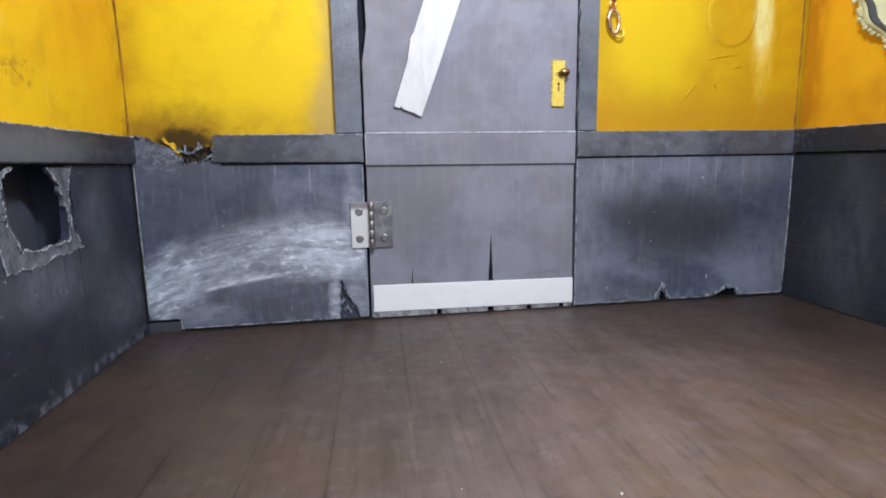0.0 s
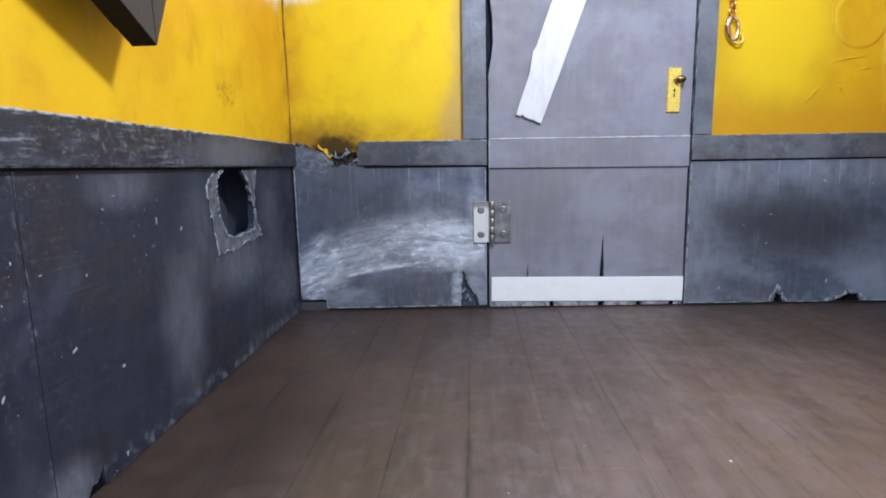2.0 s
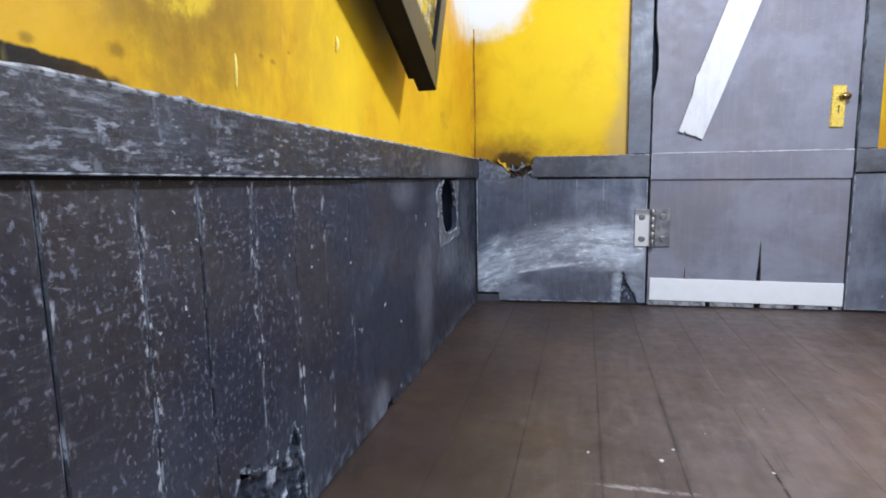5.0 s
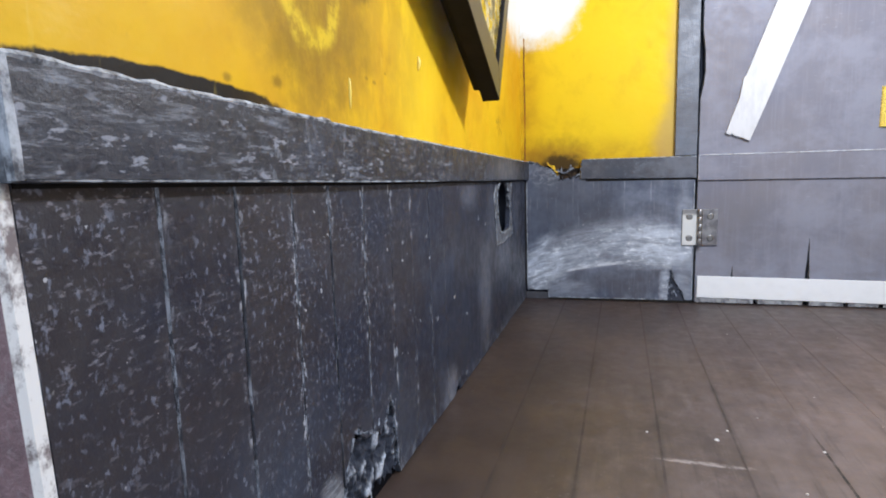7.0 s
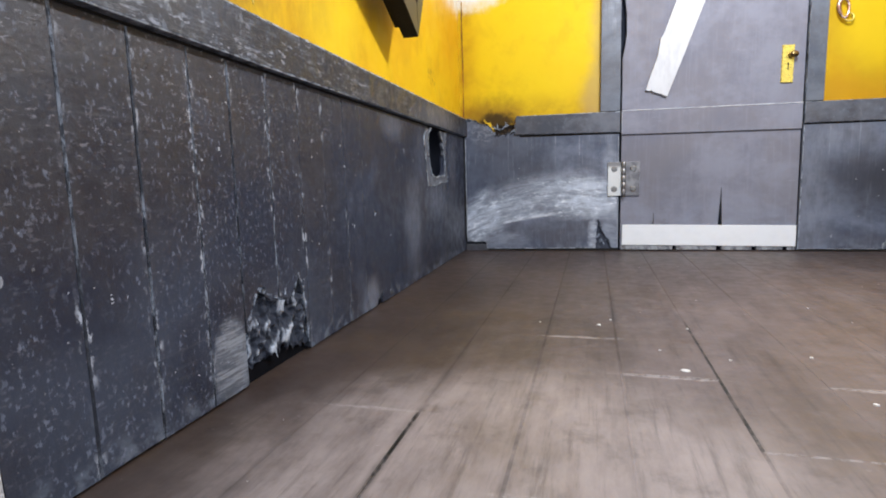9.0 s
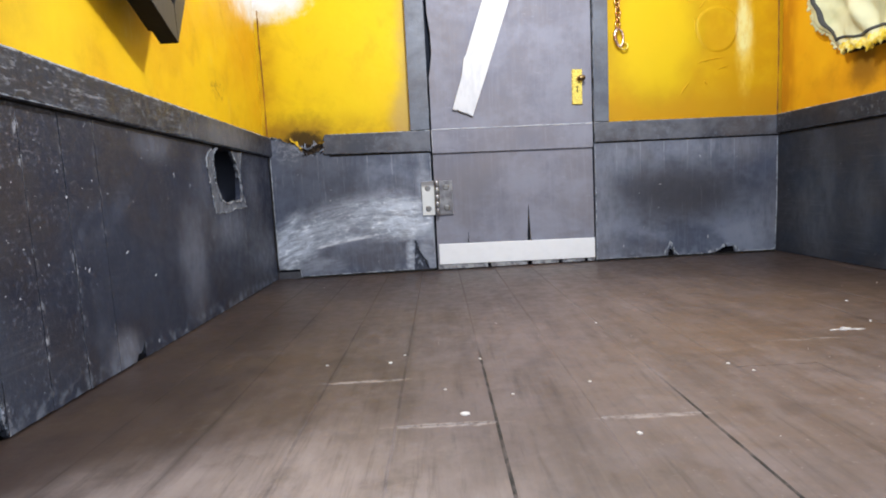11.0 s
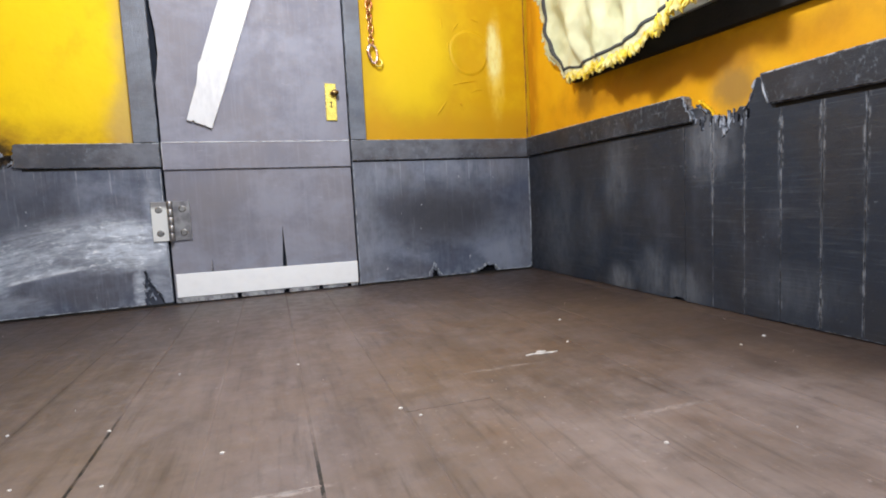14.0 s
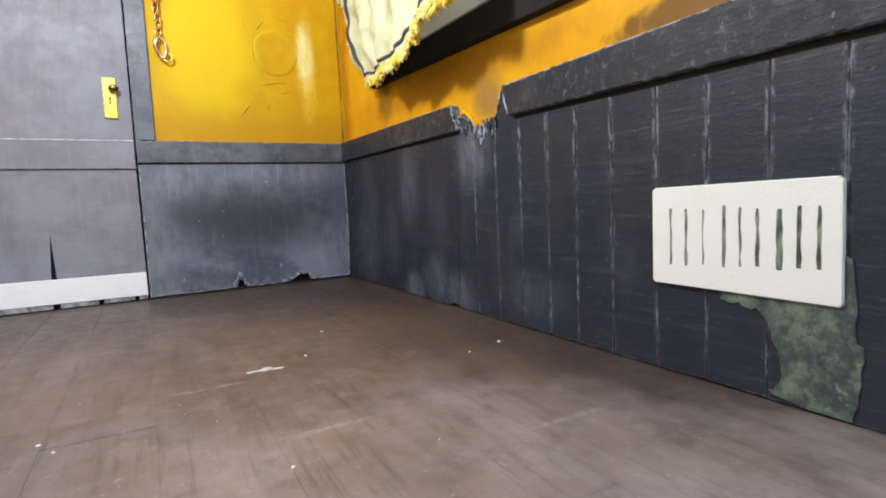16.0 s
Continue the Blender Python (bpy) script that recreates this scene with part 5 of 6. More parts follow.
part("green_patch", plate(jag((-3.6, 17.6), (4.9, 16.4), 1.2, 0.4, 50) + jag((5.4, 15.0), (6.6, 10.2), 1.2, 0.5, 51) + jag((7.6, 9.4), (8.6, 7.0), 1.2, 0.4, 52) + jag((8.2, 5.6), (5.8, 0.7), 1.3, 0.5, 53) + [(12.5, 0.5), (19.4, 0.5)]
     + jag((19.6, 2.0), (21.2, 12.0), 1.4, 0.5, 54) + jag((20.6, 13.0), (18.8, 14.6), 1.0, 0.3, 55) + jag((19.4, 16.0), (20.0, 20.0), 1.2, 0.4, 56) + [(18.9, 27.0), (17.0, 28.0), (-3.0, 20.5)], -0.34, 0.1, WR, 0.08), [GREEN, GREEN], wright, "exposed mossy green paint")

# chair rails
r = thing("chair_rail_left", WL @ Vector((85, -1, 60)), "dark worn chair rail with pale rubbed edges", "chair rail", kind="structure")
part("rail_board", plate([(-44.6, 64.65), (20, 63.6), (120, 62.4), (210.6, 61.4), (210.6, 70.4), (120, 71.6), (20, 73.0), (-44.8, 74.25)], -2.1, 1.9, WL, 0.4), [RAIL_DARK, WORN], r)
r = thing("chair_rail_hinge_side", WB @ Vector((-30, -1, 60)), "dark chair rail with a gnawed broken end", "chair rail", kind="structure")
part("rail_board", plate([(-1.0, 60.3), (-1.0, 70.6), (-52.6, 70.9)] + jag((-53.4, 70.4), (-54.2, 61.4), 1.0, 1.1, 61) + [(-53.6, 61.2)], -1.3, 1.5, WB, 0.3), [RAIL, WORN], r)
r = thing("chair_rail_lock_side", WB @ Vector((127, -1, 60)), "dark painted chair rail", "chair rail", kind="structure")
part("rail_board", plate([(81.6, 60.7), (177.4, 60.3), (177.4, 70.0), (81.6, 70.5)], -1.3, 1.5, WB, 0.3), [RAIL, WORN], r)
r = thing("chair_rail_right", WR @ Vector((-100, -1, 60)), "dark chair rail broken by a gnawed gap", "chair rail", kind="structure")
part("rail_board", plate([(-216, 60.9), (-98.6, 61.8)] + jag((-98.2, 62.6), (-102.0, 70.2), 1.2, 0.6, 62) + [(-102.6, 70.8), (-216, 70.2)], -1.9, 1.5, WR, 0.3), [RAIL_RIGHT, WORN], r)
part("rail_board", plate([(-68.8, 62.5), (42, 62.2), (42, 73.2), (0, 72.6), (-71.6, 71.4)] + jag((-71.4, 70.4), (-69.0, 63.0), 1.6, 0.4, 63), -1.9, 1.5, WR, 0.4), [RAIL_RIGHT, WORN], r)

# black strips paint in the shade under the rails; pale rubbed edges along boards
LINE = worn("rubbed_line", (0.05, 0.055, 0.07), (0.46, 0.49, 0.54), 0.36, 0.60)
DOOR_LINE = worn("rubbed_door_line", (0.26, 0.26, 0.30), (0.60, 0.61, 0.65), 0.30, 0.55)
part("rail_gap", plate([(-43.4, 64.2), (20, 63.1), (120, 61.8), (207.6, 61.0), (207.6, 61.6), (120, 62.6), (20, 63.8), (-43.4, 64.8)], -0.14, 0.4, WL, 0.0), BLACK, THINGS["chair_rail_left"], "black strip painted as the shaded gap under the rail")
part("rail_gap", plate([(-51.4, 60.0), (-1.2, 59.6), (-1.2, 60.5), (-51.4, 61.3)], -0.12, 0.4, WB, 0.0), BLACK, THINGS["chair_rail_hinge_side"], "black strip painted as the shaded gap under the rail")
part("rail_gap", plate([(82.0, 60.1), (176.4, 59.8), (176.4, 60.5), (82.0, 60.9)], -0.12, 0.4, WB, 0.0), BLACK, THINGS["chair_rail_lock_side"], "black strip painted as the shaded gap under the rail")
part("rail_gap", plate([(-215, 60.2), (-99.4, 61.0), (-99.4, 62.0), (-215, 61.1)], -0.12, 0.4, WR, 0.0), BLACK, THINGS["chair_rail_right"], "black strip painted as the shaded gap under the rail")
part("rail_gap", plate([(-68.0, 61.3), (42, 60.9), (42, 62.4), (-68.0, 62.7)], -0.12, 0.4, WR, 0.0), BLACK, THINGS["chair_rail_right"], "black strip painted as the shaded gap under the rail")


def rubbed(points, w, parent, r=0.22, y=-0.02, paint=LINE):
    """A pale worn edge along points (x, z) of a board's face."""
    fine = []
    for (x0, z0), (x1, z1) in zip(points, points[1:]):
        k = max(1, int(math.hypot(x1 - x0, z1 - z0) / 2.0))
        fine += [(x0 + (x1 - x0) * i / k, y, z0 + (z1 - z0) * i / k) for i in range(k)]
    fine.append((points[-1][0], y, points[-1][1]))
    rng = random.Random(len(fine))
    part("rubbed_edge", loop_tube(fine, [r * rng.uniform(0.5, 1.2) for _ in fine], w, 5, False), paint, parent, "pale rubbed edge")


rubbed([(-80.6, 60.0), (-80.7, 40), (-80.6, 20), (-80.6, 5.0), (-70.0, 4.9), (-69.7, 0.9), (-45, 1.0), (-12.6, 1.4)], WB, wb, 0.26)
rubbed([(-1.6, 58.5), (-1.7, 30), (-1.6, 2.0)], WB, wb, 0.2)
rubbed([(82.0, 59.5), (82.1, 30), (82.0, 1.0), (117.6, 0.9)], WB, wr, 0.2)
rubbed([(124.4, 0.9), (140.8, 0.9)], WB, wr, 0.26)
rubbed([(156.4, 1.2), (174.4, 1.0), (176.2, 2.0), (176.7, 30), (176.5, 59.0)], WB, wr, 0.28)
rubbed([(-44.4, 74.0), (20, 72.8), (120, 71.4), (207, 70.3)], WL, THINGS["chair_rail_left"], 0.28, -1.95)
rubbed([(-44.5, 74.0), (-44.3, 64.8)], WL, THINGS["chair_rail_left"], 0.55, -1.9)
rubbed([(-44.4, 74.0), (-16.0, 73.5), (4.0, 73.2)], WL, THINGS["chair_rail_left"], 0.5, -1.75)
rubbed([(-43.6, 64.8), (20, 63.7), (58.0, 63.2)], WL, THINGS["chair_rail_left"], 0.11, -1.95)
rubbed([(-81.0, 70.6), (-77.5, 70.5)], WB, wb, 0.2)
rubbed([(-50.6, 70.7), (-1.2, 70.4)], WB, THINGS["chair_rail_hinge_side"], 0.2, -1.2)
rubbed([(82, 70.3), (177, 69.8)], WB, THINGS["chair_rail_lock_side"], 0.16, -1.2)
rubbed([(-214, 70.0), (-102.6, 70.6)], WR, THINGS["chair_rail_right"], 0.18, -1.8)
rubbed([(-71.4, 71.2), (0, 72.4), (41, 73.0)], WR, THINGS["chair_rail_right"], 0.26, -1.8)
rubbed([(-71.4, 71.2), (-70.6, 66.6), (-69.0, 62.8)], WR, THINGS["chair_rail_right"], 0.26, -1.75)

# ==== the door ====
c1 = thing("door_casing_hinge_side", WB @ Vector((-5.6, 0, 70.6)), "blue-grey painted upright door casing", "door casing", kind="structure")
part("casing_board", plate([(-10.6, 70.9), (-1.0, 70.9), (-1.0, 172), (-10.2, 172)], -0.7, 1.5, WB, 0.25), [CASING, WORN], c1)
c2 = thing("door_casing_lock_side", WB @ Vector((85, 0, 70.6)), "dark grey upright door casing", "door casing", kind="structure")
part("casing_board", plate([(81.6, 70.7), (89.2, 70.7), (89.6, 172), (82.0, 172)], -0.9, 1.5, WB, 0.25), [CASING, WORN], c2)

door = thing("door_1", WB @ Vector((40, 1, 0)), "grey weathered plank door, cracked at the foot, closed", "door", kind="structure")
low = [(-0.3, 0.7), (14.0, 0.7), (14.2, 3.0), (15.2, 8.0), (15.9, 19.2), (16.3, 8.0), (16.8, 3.0), (16.9, 0.6), (25.3, 0.7), (25.5, 3.2), (26.8, 3.2), (27.0, 0.7),
       (45.8, 0.4), (46.1, 12), (47.2, 32), (48.0, 12), (48.2, 0.4), (61.9, 0.4), (62.1, 3.0), (63.6, 3.0), (63.9, 0.4), (75.6, 0.4), (75.8, 2.6), (77.0, 2.6), (77.2, 1.6), (81.0, 1.6), (80.8, 62), (-0.2, 62)]
part("lower_panel", plate(low, 0.35, 3.2, WB, 0.18), [DOOR, DOOR_EDGE], door)
up = [(-0.2, 66), (81.0, 66), (81.3, 168.5), (0.4, 168.5), (0.4, 128), (1.5, 118), (1.8, 108), (0.6, 100), (-0.1, 96)]
part("upper_panel", plate(up, 0.3, 3.2, WB, 0.2), [DOOR, DOOR_EDGE], door)
rail = part("lock_rail", plate([(-0.3, 59.0), (80.9, 58.2), (80.9, 70.4), (-0.3, 70.9)], -0.75, 0.3, WB, 0.3), [DOOR, DOOR_EDGE], door)
rubbed([(-0.1, 70.75), (40, 70.5), (80.7, 70.25)], WB, rail, 0.30, -0.76, DOOR_LINE)
rubbed([(-0.1, 70.6), (-0.1, 59.4)], WB, rail, 0.16, -0.76, DOOR_LINE)
part("kick_plate", plate([(0.5, 3.0), (80.9, 2.2), (80.9, 12.5), (0.6, 13.5)], -0.6, -0.22, WB, 0.2), [WHITE, WHITE], door, "white painted kick strip")
for a, b in ((0.3, 25.0), (27.2, 45.5), (48.5, 61.7), (64.1, 75.4), (77.4, 80.6)):
    part("foot_strip", plate([(a, 0.5), (b, 0.5), (b, 3.6), (a, 3.6)], -0.2, 0.36, WB, 0.15), [FOOT, PALE_EDGE], door, "worn pale grey foot of the door")
part("shadow_board", box((-2.9, 3.4, -0.5), (83.3, 4.4, 169), WB), HOLLOW, door, "dark board behind the door")

# brass lock plate with knob and keyhole
lock = part("lock_plate", plate([(70.9, 79.9), (76.0, 79.7), (76.2, 96.8), (71.1, 97.0)], -0.7, 0.3, WB, 0.3), [BRASS, BRASS], door, "shiny brass lock plate")
bm = rod((74.2, -0.7, 92.4), (74.2, -1.9, 92.4), 1.0, WB, 14)
one = bmesh.new()
bmesh.ops.create_uvsphere(one, u_segments=16, v_segments=10, radius=1.6)
bmesh.ops.transform(one, matrix=WB @ Matrix.Translation((75.2, -2.8, 92.2)) @ Matrix.Diagonal((1.25, 0.8, 0.95, 1)), verts=one.verts)
smooth(part("knob", merged(bm, one), BRONZE, lock, "round dark bronze knob"))
part("keyhole", plate([(73.3, 85.6), (73.9, 85.6), (73.75, 87.6), (74.1, 88.2), (73.6, 88.9), (73.1, 88.2), (73.45, 87.6)], -0.74, -0.6, WB, 0.0), BLACK, lock, "dark keyhole")

# steel butt hinge across the gap
hinge = part("hinge_pin", rod((0.9, -1.7, 28.2), (0.9, -1.7, 45.6), 0.55, WB, 12), STEEL, door, "steel hinge pin")
for i in range(5):
    z = 28.2 + i * 3.48
    smooth(part("knuckle", rod((0.9, -1.7, z + 0.02), (0.9, -1.7, z + 3.46), 1.15, WB, 18, cap=0.06), LEAF, hinge))
for a, b in ((-6.7, 0.1), (1.7, 8.8)):
    y = -0.9 if a < 0 else -0.7
    bm = plate([(a, 28.4), (b, 28.4), (b, 45.5), (a, 45.5)], y, y + 0.75, WB, 0.15)
    part("hinge_leaf", bm, [BRIGHT if a < 0 else LEAF, STEEL], hinge, "steel leaf with a bright reflection painted in" if a < 0 else "steel leaf with a dark reflection painted in")
    for z in (31.8, 42.0):
        x = (a + b) / 2 + (-0.3 if a < 0 else 0.4)
        bm = rod((x, y + 0.1, z), (x, y - 0.28, z), 1.5, WB, 16, r2=1.2, cap=0.1)
        box((x - 1.0, y - 0.34, z - 0.14), (x + 1.0, y - 0.25, z + 0.14), WB, bm=bm)
        part("screw", bm, SCREW, hinge, "dark countersunk screw")

# the white board nailed askew over the door
bd = thing("nailed_board", WB @ Vector((24, 0, 77)), "white painted splintered board nailed slantwise over the door", "board")
poly = [(10.8, 80.2), (12.8, 79.4), (13.4, 80.2), (14.0, 79.2), (17.6, 77.8), (18.0, 78.1), (18.5, 77.4), (20.8, 76.4), (27.8, 94.8), (36.0, 117.4), (48.0, 150.0), (35.2, 152.0),
        (22.6, 117.2), (18.6, 106.0), (17.4, 104.2), (16.6, 99.0), (16.0, 95.6), (13.4, 88.0)]
part("slat", plate(poly, -1.25, 0.25, WB, 0.15), [BOARD, BOARD], bd)

# chain with a clasp beside the door
ch = thing("hanging_chain", WB @ Vector((95, -1.5, 106)), "tarnished copper chain with a rose-gold lobster clasp", "chain")
for i in range(11):
    z = 117.2 + i * 2.75
    big = 1.0 if i < 5 else 1.25
    pts = []
    for j in range(18):
        t = 2 * math.pi * j / 18
        a, b = 1.15 * big * math.cos(t), 1.85 * big * math.sin(t)
        pts.append((94.2 + 0.25 * math.sin(i) + (a if i % 2 == 0 else 0.25 * a), -1.4 - (0 if i % 2 == 0 else 0.95 * a), z + b))
    smooth(part("link", loop_tube(pts, 0.38 * big, WB, 8), COPPER, ch))
pts, radii = [], []
for j in range(24):
    t = 2 * math.pi * j / 24
    wide = 1.75 + 0.45 * math.sin(t)
    pts.append((94.9 + wide * math.cos(t) * 0.9 + 0.6 * math.sin(t + 2.4), -1.3, 110.8 + 4.2 * math.sin(t)))
    radii.append(0.62 + 0.35 * max(0.0, math.cos(t - 2.6)))
smooth(part("clasp", loop_tube(pts, radii, WB, 10), ROSE, ch, "rose-gold lobster clasp"))
pts = [(97.4 + 1.8 * math.cos(t), -0.8 + 0.3 * math.sin(t), 107.0 + 1.8 * math.sin(t)) for t in (2 * math.pi * j / 20 for j in range(20))]
smooth(part("end_ring", loop_tube(pts, 0.45, WB, 8), BRASS, ch, "brass end ring"))
part("nail", rod((94.4, 1.6, 147.5), (94.4, -2.4, 147.5), 0.8, WB, 12), COPPER, ch)

# blister in the yellow wall paint
blister = bmesh.new()
rings = []
for q, h in ((1.0, 1.62), (0.94, 1.26), (0.88, 1.12), (0.78, 1.40), (0.4, 1.45)):
    rings.append([blister.verts.new(WB @ Vector((145.8 + 10.8 * q * math.cos(t) * (1 + 0.05 * math.sin(3 * t)), h, 113.8 + 11.8 * q * math.sin(t) * (1 + 0.04 * math.cos(2 * t))))) for t in (2 * math.pi * j / 40 for j in range(40))])
for p, q in zip(rings, rings[1:]):
    for j in range(40):
        blister.faces.new((p[j], p[(j + 1) % 40], q[(j + 1) % 40], q[j]))
blister.faces.new(rings[-1])
smooth(part("paint_blister", blister, YELLOW_BACK, label="raised round blister in the yellow wall paint", category="paint blister"))
for (x0, z0), (x1, z1), r0 in (((134.1, 119.9), (135.0, 108.8), 0.5), ((126.8, 82.3), (132.2, 89.0), 0.5), ((139.2, 88.6), (140.7, 86.5), 0.5), ((135.7, 97.6), (149.1, 99.5), 0.45),
                               ((130.9, 130.7), (131.5, 124.5), 0.4), ((140.6, 128.2), (136.6, 123.4), 0.5), ((151.5, 129.2), (146.5, 130.4), 0.4), ((146, 94.0), (152, 95.0), 0.35)):
    pts = [(x0 + (x1 - x0) * s, 1.6, z0 + (z1 - z0) * s + 0.6 * math.sin(3 * s)) for s in (0, 0.25, 0.5, 0.75, 1)]
    smooth(part("paint_crease", loop_tube(pts, [0.05, r0 * 0.75, r0 * 1.0, r0 * 0.7, 0.05], WB, 8, False), YELLOW_BACK, label="raised crease in the yellow wall paint", category="paint crease", group="creases in the yellow wall paint"))

# runs of thick paint on the left wall
for run, wide in ((((19.3, 2.0, 82.6), (19.2, 1.95, 80.5), (19.1, 2.0, 77.0)), 0.34), (((56.9, 1.9, 93.6), (56.8, 1.7, 92.0), (56.6, 1.9, 90.2)), 0.55)):
    fine = [tuple(Vector(p).lerp(Vector(q), k / 4)) for p, q in zip(run, run[1:]) for k in range(4)] + [run[-1]]
    smooth(part("paint_run", loop_tube(fine, [wide * (0.25 + 0.75 * math.sin(math.pi * (k + 0.5) / len(fine))) for k in range(len(fine))], WL, 8, False), PALE_RUN, label="pale yellow run of thick paint on the wall", category="paint run", group="runs of thick paint"))

# ==== crooked picture frame on the left wall ====
TILT = WL @ Matrix.Translation((96.2, 0, 87.0)) @ Matrix.Rotation(radians(28), 4, "Y")
pic = thing("crooked_mirror", WL @ Vector((80, -5, 87)), "dark framed clouded mirror hanging askew", "mirror")
for name, poly in (("frame_rail", [(-64, 0), (0, 0), (-5.2, 9), (-58.8, 9)]), ("frame_rail", [(-64, 86), (0, 86), (-5.2, 77), (-58.8, 77)]),
                   ("frame_stile", [(0, 0), (0, 86), (-5.2, 77), (-5.2, 9)]), ("frame_stile", [(-64, 0), (-64, 86), (-58.8, 77), (-58.8, 9)])):
    # black edge slot paints in the frame's unlit sides
    part(name, plate(poly, -10.2, -5.0, TILT, 0.25), [FRAME, BLACK], pic)
part("inner_slip", box((-59.5, -8.9, 8.0), (-4.5, -7.0, 78.0), TILT, 0.2), BLACK, pic, "black inner slip")
part("mirror_glass", box((-57.4, -9.4, 10.6), (-6.6, -8.9, 75.4), TILT, 0.1), MIRROR, pic, "clouded silvery glass")
part("back_board", box((-61.5, -5.0, 2.4), (-2.4, -2.4, 83), TILT, 0.2), BLACK, pic)
part("spacer", box((-44, -2.4, 40), (-20, 2.0, 62), TILT, 0.3), FRAME, pic, "block that holds it off the wall")

# ==== window on the right wall ====
win = thing("window_1", WR @ Vector((-110, 4, 97.5)), "white window above a dark apron board", "window", kind="structure")
part("apron", plate([(-171, 89.6), (-40, 87.0), (-40, 96.6), (-171, 97.6)], -1.8, 1.6, WR, 0.3), [BLACK, BLACK], win, "black apron board")
part("window_sill", box((-170, -1.2, 97.7), (-50, 4.0, 104.5), WR, 0.4), WHITE, win, "deep white sill")
for nm, lo, hi in (("window_frame", (-168, 4, 97.5), (-162, 10, 180)), ("window_frame", (-58, 4, 97.5), (-52, 10, 180)), ("window_frame", (-162, 4, 174), (-58, 10, 180)),
                   ("window_frame", (-162, 4, 97.5), (-58, 10, 103)), ("mullion", (-112, 4.5, 103), (-108, 9.5, 174))):
    part(nm, box(lo, hi, WR, 0.4), WHITE, win)
for a, b in ((-162, -112), (-108, -58)):
    ob = part("pane", box((a, 6.5, 103), (b, 7.2, 174), WR), GLASS, win)
    ob.visible_shadow = False
# ==== curtain gathered over the sill ====
cur = thing("curtain", (166, 130, 88), "cream ruffled curtain with charcoal ribbon and yellow fringe", "curtain")


def hem(s):
    """The curtain's lower edge, from the wall's far corner (s = 0) to the near end (s = 1)."""
    keys = [(0.0, 177.6, 171.0, 91.2), (0.12, 174.6, 158.0, 89.6), (0.25, 171.4, 144.0, 88.8), (0.45, 166.0, 122.0, 88.6), (0.65, 163.8, 101.0, 90.2), (0.85, 162.4, 82.0, 92.4), (1.0, 161.0, 66.0, 95.6)]
    for (s0, *p), (s1, *q) in zip(keys, keys[1:]):
        if s <= s1 + 1e-9:
            f = (s - s0) / (s1 - s0)
            return Vector([a + (b - a) * f for a, b in zip(p, q)])


def cloth(s, h, lift=0.0):
    """A point of the curtain: s along the hem, h from the hem (0) upwards (1)."""
    p = hem(s)
    flare = 1 - s
    fold = math.sin(2 * math.pi * (5.2 * s ** 0.85 + 0.25 * h)) * (0.9 + 2.6 * h) + 0.6 * math.sin(2 * math.pi * (11.3 * s + 0.6 * h))
    fold += 1.5 * h * math.sin(2 * math.pi * (2.6 * s + 1.9 * h)) + 0.8 * math.sin(2 * math.pi * (4.1 * s - 2.3 * h))
    y = p.y + 27 * flare * flare * h ** 0.7 - 10 * s * h + 5.0 * flare ** 8 * math.sin(math.pi * min(1.0, 1.7 * h)) + 0.9 * flare ** 12 * math.sin(38 * h)
    x = p.x - fold - 1.0 - 3.0 * h - lift
    wr = noise.noise(Vector((6.0 * s, 2.2 * h + 1.5 * s, 3.0))) * 3.6 + noise.noise(Vector((16.0 * s, 7.0 * h + 6.0 * s, 9.0))) * 2.6 + noise.noise(Vector((34.0 * s, 15.0 * h - 9.0 * s, 5.0))) * 0.9
    x -= wr * (0.35 + 0.65 * h)
    z = p.z + 62 * h + 1.2 * math.sin(9 * s + 2 * h) + 0.9 * math.sin(31 * s) * (1 - h)
    return Vector((min(x, 178.0), y, z))


def cloth_strip(s0, s1, h0, h1, ns, nh, thick, lift):
    bm = bmesh.new()
    grid = [[[bm.verts.new(cloth(s0 + (s1 - s0) * i / ns, h0 + (h1 - h0) * j / nh, lift + d)) for j in range(nh + 1)] for i in range(ns + 1)] for d in (0.0, -thick)]
    for g in grid:
        for i in range(ns):
            for j in range(nh):
                bm.faces.new((g[i][j], g[i + 1][j], g[i + 1][j + 1], g[i][j + 1]))
    rim = [(i, 0) for i in range(ns)] + [(ns, j) for j in range(nh)] + [(i, nh) for i in range(ns, 0, -1)] + [(0, j) for j in range(nh, 0, -1)]
    for (i, j), (u, v) in zip(rim, rim[1:] + rim[:1]):
        bm.faces.new((grid[0][i][j], grid[0][u][v], grid[1][u][v], grid[1][i][j]))
    return bm


body = smooth(part("cloth", cloth_strip(0, 1, 0, 1, 120, 30, 0.5, 0.0), CLOTH, cur))
smooth(part("ribbon", cloth_strip(0.033, 1, 0.054, 0.072, 160, 2, 0.7, 0.35), RIBBON, cur, "charcoal ribbon along the hem"))
smooth(part("side_ribbon", cloth_strip(0.022, 0.033, 0.05, 1, 4, 40, 0.7, 0.35), RIBBON, cur, "charcoal ribbon along the side"))
rng = random.Random(77)
bm = bmesh.new()
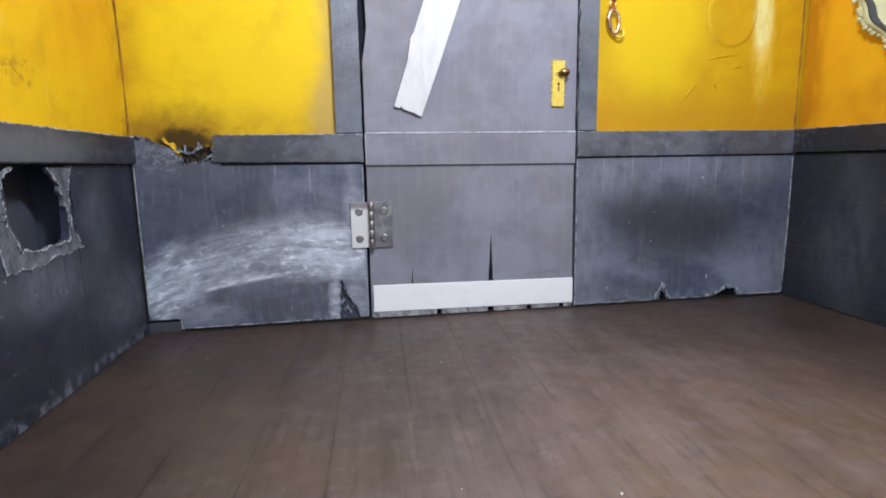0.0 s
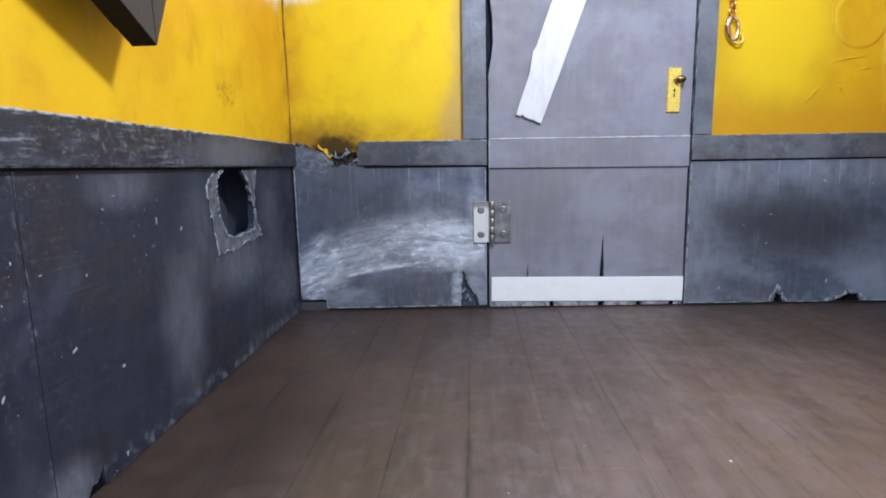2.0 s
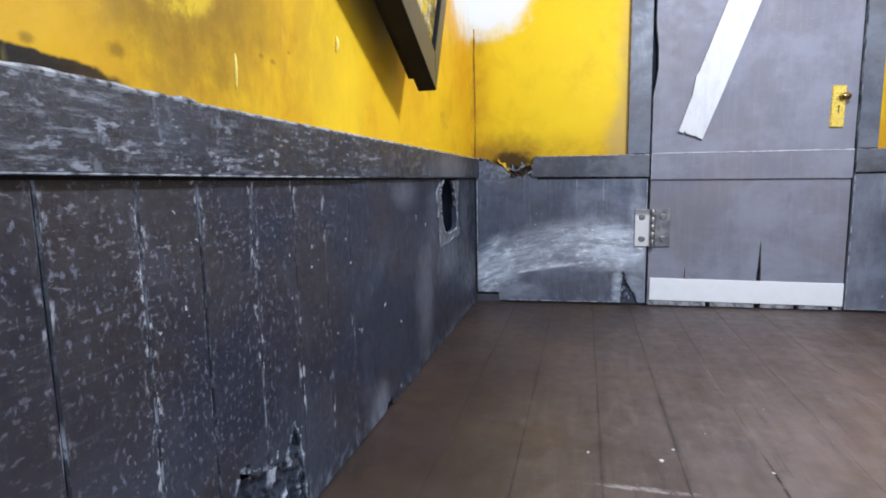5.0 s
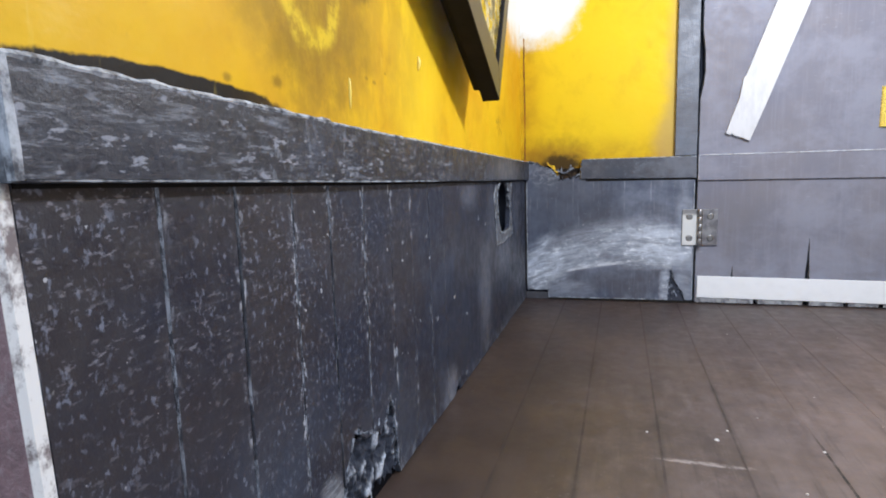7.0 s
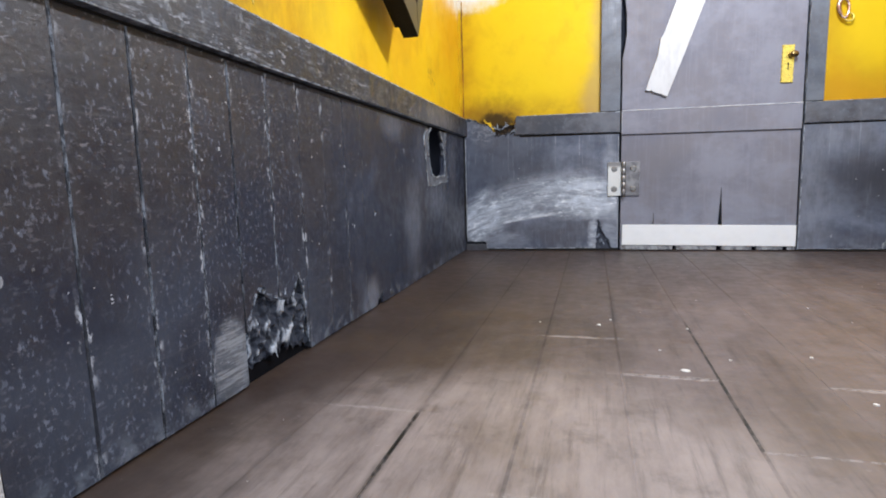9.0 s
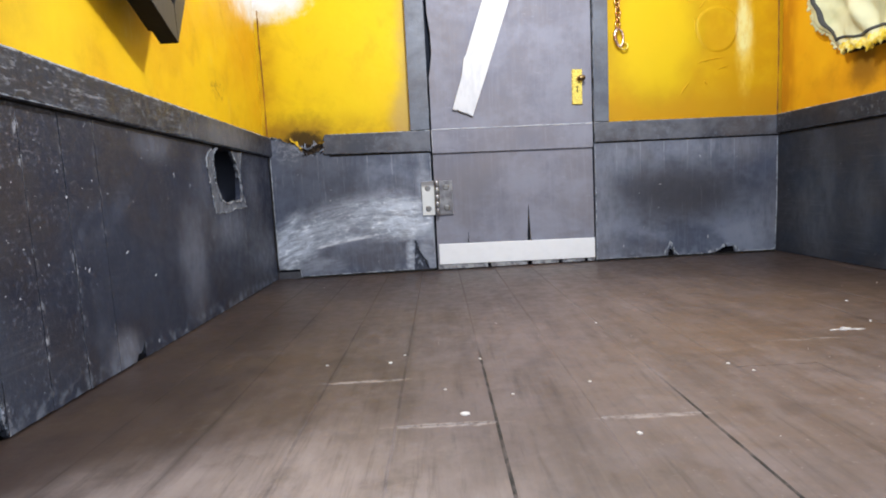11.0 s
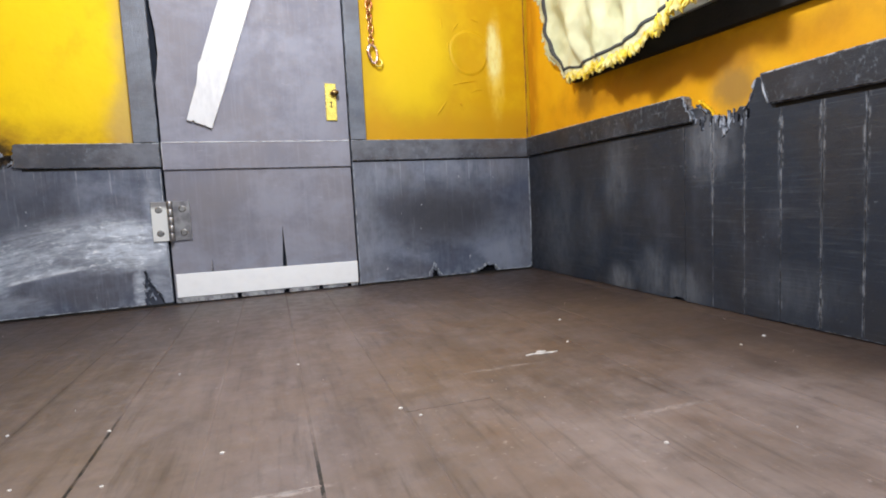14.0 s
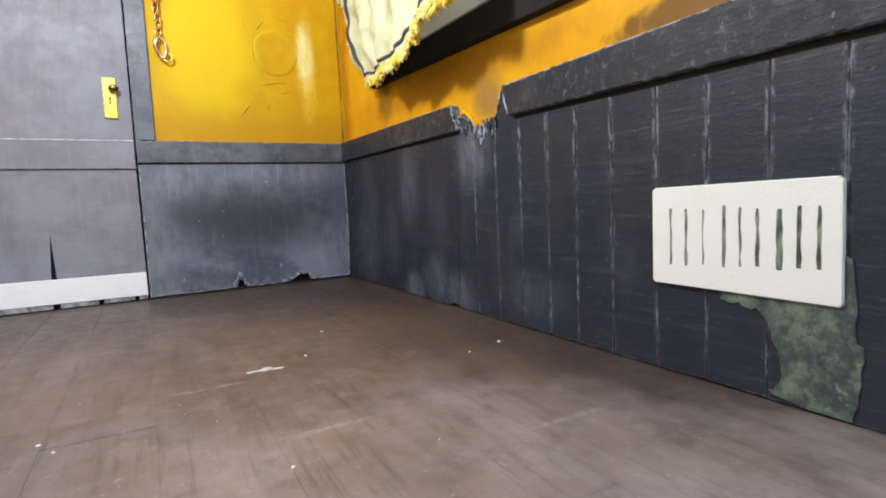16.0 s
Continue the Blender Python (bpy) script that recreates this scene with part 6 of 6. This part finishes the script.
for i in range(150):
    s = min(1.0, (i + rng.uniform(-0.4, 0.4)) / 150 if i else 0.0)
    one = bmesh.new()
    bmesh.ops.create_icosphere(one, subdivisions=1, radius=1.0)
    p = cloth(max(0, s), 0.0, rng.uniform(0.0, 0.9)) + Vector((0, 0, rng.uniform(-1.3, 0.6)))
    bmesh.ops.transform(one, matrix=Matrix.Translation(p) @ Euler((rng.uniform(-0.6, 0.6), rng.uniform(-0.6, 0.6), rng.uniform(0, 3))).to_matrix().to_4x4() @ Matrix.Diagonal((0.9, 0.8, rng.uniform(1.5, 2.9), 1)), verts=one.verts)
    merged(bm, one)
part("fringe", bm, FRINGE, cur, "yellow tufted fringe", kind="stuff")
bm = bmesh.new()
for i in range(60):
    h = i / 59
    one = bmesh.new()
    bmesh.ops.create_icosphere(one, subdivisions=1, radius=1.0)
    p = cloth(0, h, rng.uniform(0.0, 0.5)) + Vector((0, rng.uniform(-0.6, 1.2), 0))
    bmesh.ops.transform(one, matrix=Matrix.Translation(p) @ Matrix.Diagonal((0.6, rng.uniform(0.9, 1.7), 0.9, 1)), verts=one.verts)
    merged(bm, one)
part("side_trim", bm, CLOTH, cur, "pale gathered edge", kind="stuff")

# ==== vent grille on the right wall ====
vent = thing("vent_grille", WR @ Vector((0, -0.8, 19)), "white card vent grille with nine hand-cut slits", "vent")
slits = [(-14.2, 0.55, 35.2, 23.6), (-10.6, 0.8, 35.2, 23.6), (-6.8, 0.45, 35.0, 24.2), (-2.4, 0.8, 35.8, 24.0), (0.8, 0.65, 35.4, 24.4), (4.1, 0.8, 35.2, 24.7), (8.0, 1.3, 35.1, 24.4), (11.2, 1.0, 35.6, 25.0), (14.4, 0.8, 35.6, 25.1)]
body = [(-18.9, 20.0), (-18.4, 19.4), (17.5, 19.2), (17.9, 19.8), (17.7, 39.6), (16.9, 40.3), (-18.0, 39.6), (-18.9, 39.0)]
part("card", plate(body, -1.1, -0.12, WR, 0.14), [VENT, VENT], vent)
rng = random.Random(3)
for x, wd, top, bot in slits:
    l = [(x - wd * 0.38 + rng.uniform(-0.15, 0.15), bot + (top - bot) * j / 6) for j in range(7)]
    rr = [(x + wd * 0.38 + rng.uniform(-0.15, 0.15), bot + (top - bot) * j / 6) for j in range(6, -1, -1)]
    part("slit", plate(l + rr, -1.14, -0.9, WR, 0.0), SLIT, vent, "dark slit")

# ==== floor boards ====
floor = thing("floor", (50, 60, 0), "brown-stained worn wooden floor boards with pale scratches", "floor", kind="structure")
cols = COLS
joints = {-61.0: [1.0], -43.3: [-66], -25.3: [-21, 51], -8.4: [26.8], 9.8: [-2, 88], 28.2: [26.0], 46.2: [-30], 64.2: [48], 82.0: [65], 99.8: [29], 118.2: [-12], 136.8: [8.5]}
rng = random.Random(31)
for a, b in zip(cols, cols[1:]):
    ys = [-150] + [y for y in joints.get(a, ())] + [219]
    for y0, y1 in zip(ys, ys[1:]):
        top = rng.uniform(-0.10, 0.0)
        if (a, y1) in ((-25.3, -21), (-61.0, 1.0)):
            top = 0.12
        bm = bmesh.new()
        g, e, d = (0.004, 0.30, 0.006) if a < 60 else (0.002, 0.05, 0.002)
        lo, hi = (a + g, y0 + 0.01), (b - g, y1 - 0.01)
        tilt = rng.uniform(-0.05, 0.05)
        ins = [bm.verts.new((x, y, top + (tilt if y > (y0 + y1) / 2 else 0))) for x, y in ((lo[0] + e, lo[1] + e), (hi[0] - e, lo[1] + e), (hi[0] - e, hi[1] - e), (lo[0] + e, hi[1] - e))]
        out = [bm.verts.new((x, y, top - d)) for x, y in (lo, (hi[0], lo[1]), hi, (lo[0], hi[1]))]
        bot = [bm.verts.new((v.co.x, v.co.y, -1.2)) for v in out]
        bm.faces.new(ins).material_index = 0
        for i in range(4):
            j = (i + 1) % 4
            bm.faces.new((ins[i], out[i], out[j], ins[j])).material_index = 1 if i in (0, 2) else 2
            bm.faces.new((out[i], bot[i], bot[j], out[j])).material_index = 1 if i in (0, 2) else 2
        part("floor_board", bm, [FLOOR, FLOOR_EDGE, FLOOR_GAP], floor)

# flecks of white paint and grit on the boards
spots = [(-12.4, 63.5, 0.9), (9.6, 63.0, 0.6), (4.3, 30.8, 1.4), (32.6, 19.2, 0.8), (31.2, 43.8, 0.7), (63.7, 50.3, 0.7), (66.5, 45.3, 0.5), (165, 58.4, 0.8), (153.4, 54.5, 0.5), (128.2, 101.6, 0.7), (117.1, 77.7, 0.6),
         (-9.2, 69.2, 0.5), (46, 90.9, 0.5), (14.4, 39.1, 0.5), (0.8, 43.6, 0.5), (100, 17.5, 0.6), (-28, 64, 0.5)]
rng = random.Random(15)
spots += [(rng.uniform(-70, 172), rng.uniform(-40, 200), rng.uniform(0.06, 0.18)) for i in range(36)]
bm = bmesh.new()
for x, y, r0 in spots:
    r0 *= 0.72
    n = rng.choice((5, 6, 7))
    ph = rng.uniform(0, 6)
    top = [bm.verts.new((x + r0 * (0.6 + 0.3 * rng.random()) * 1.5 * math.cos(ph + 6.28 * j / n) * 0.7, y + r0 * 0.7 * math.sin(ph + 6.28 * j / n), 0.16)) for j in range(n)]
    low_ring = [bm.verts.new((x + (v.co.x - x) * 1.3, y + (v.co.y - y) * 1.3, -0.2)) for v in top]
    bm.faces.new(top)
    for j in range(n):
        bm.faces.new((top[j], low_ring[j], low_ring[(j + 1) % n], top[(j + 1) % n]))
# one drawn-out streak
for x0, x1, y, wide in ((101.2, 110.2, 71.1, 0.42), (105.0, 107.6, 72.6, 0.3)):
    side = []
    for j in range(15):
        f = j / 14
        side.append((x0 + (x1 - x0) * f, y + 0.3 * math.sin(5 * f), wide * (math.sin(math.pi * f) ** 0.5) * (0.65 + 0.35 * math.sin(17 * f))))
    rims = [[bm.verts.new((x, yy + k * w, z)) for x, yy, w in side] for k, z in ((1.35, -0.2), (1.0, 0.15), (-1.0, 0.15), (-1.35, -0.2))]
    for p, q in zip(rims, rims[1:]):
        for j in range(14):
            bm.faces.new((p[j], p[j + 1], q[j + 1], q[j]))
part("paint_flecks", bm, FLECK, label="tiny white paint flecks on the floor boards", category="debris", kind="stuff")
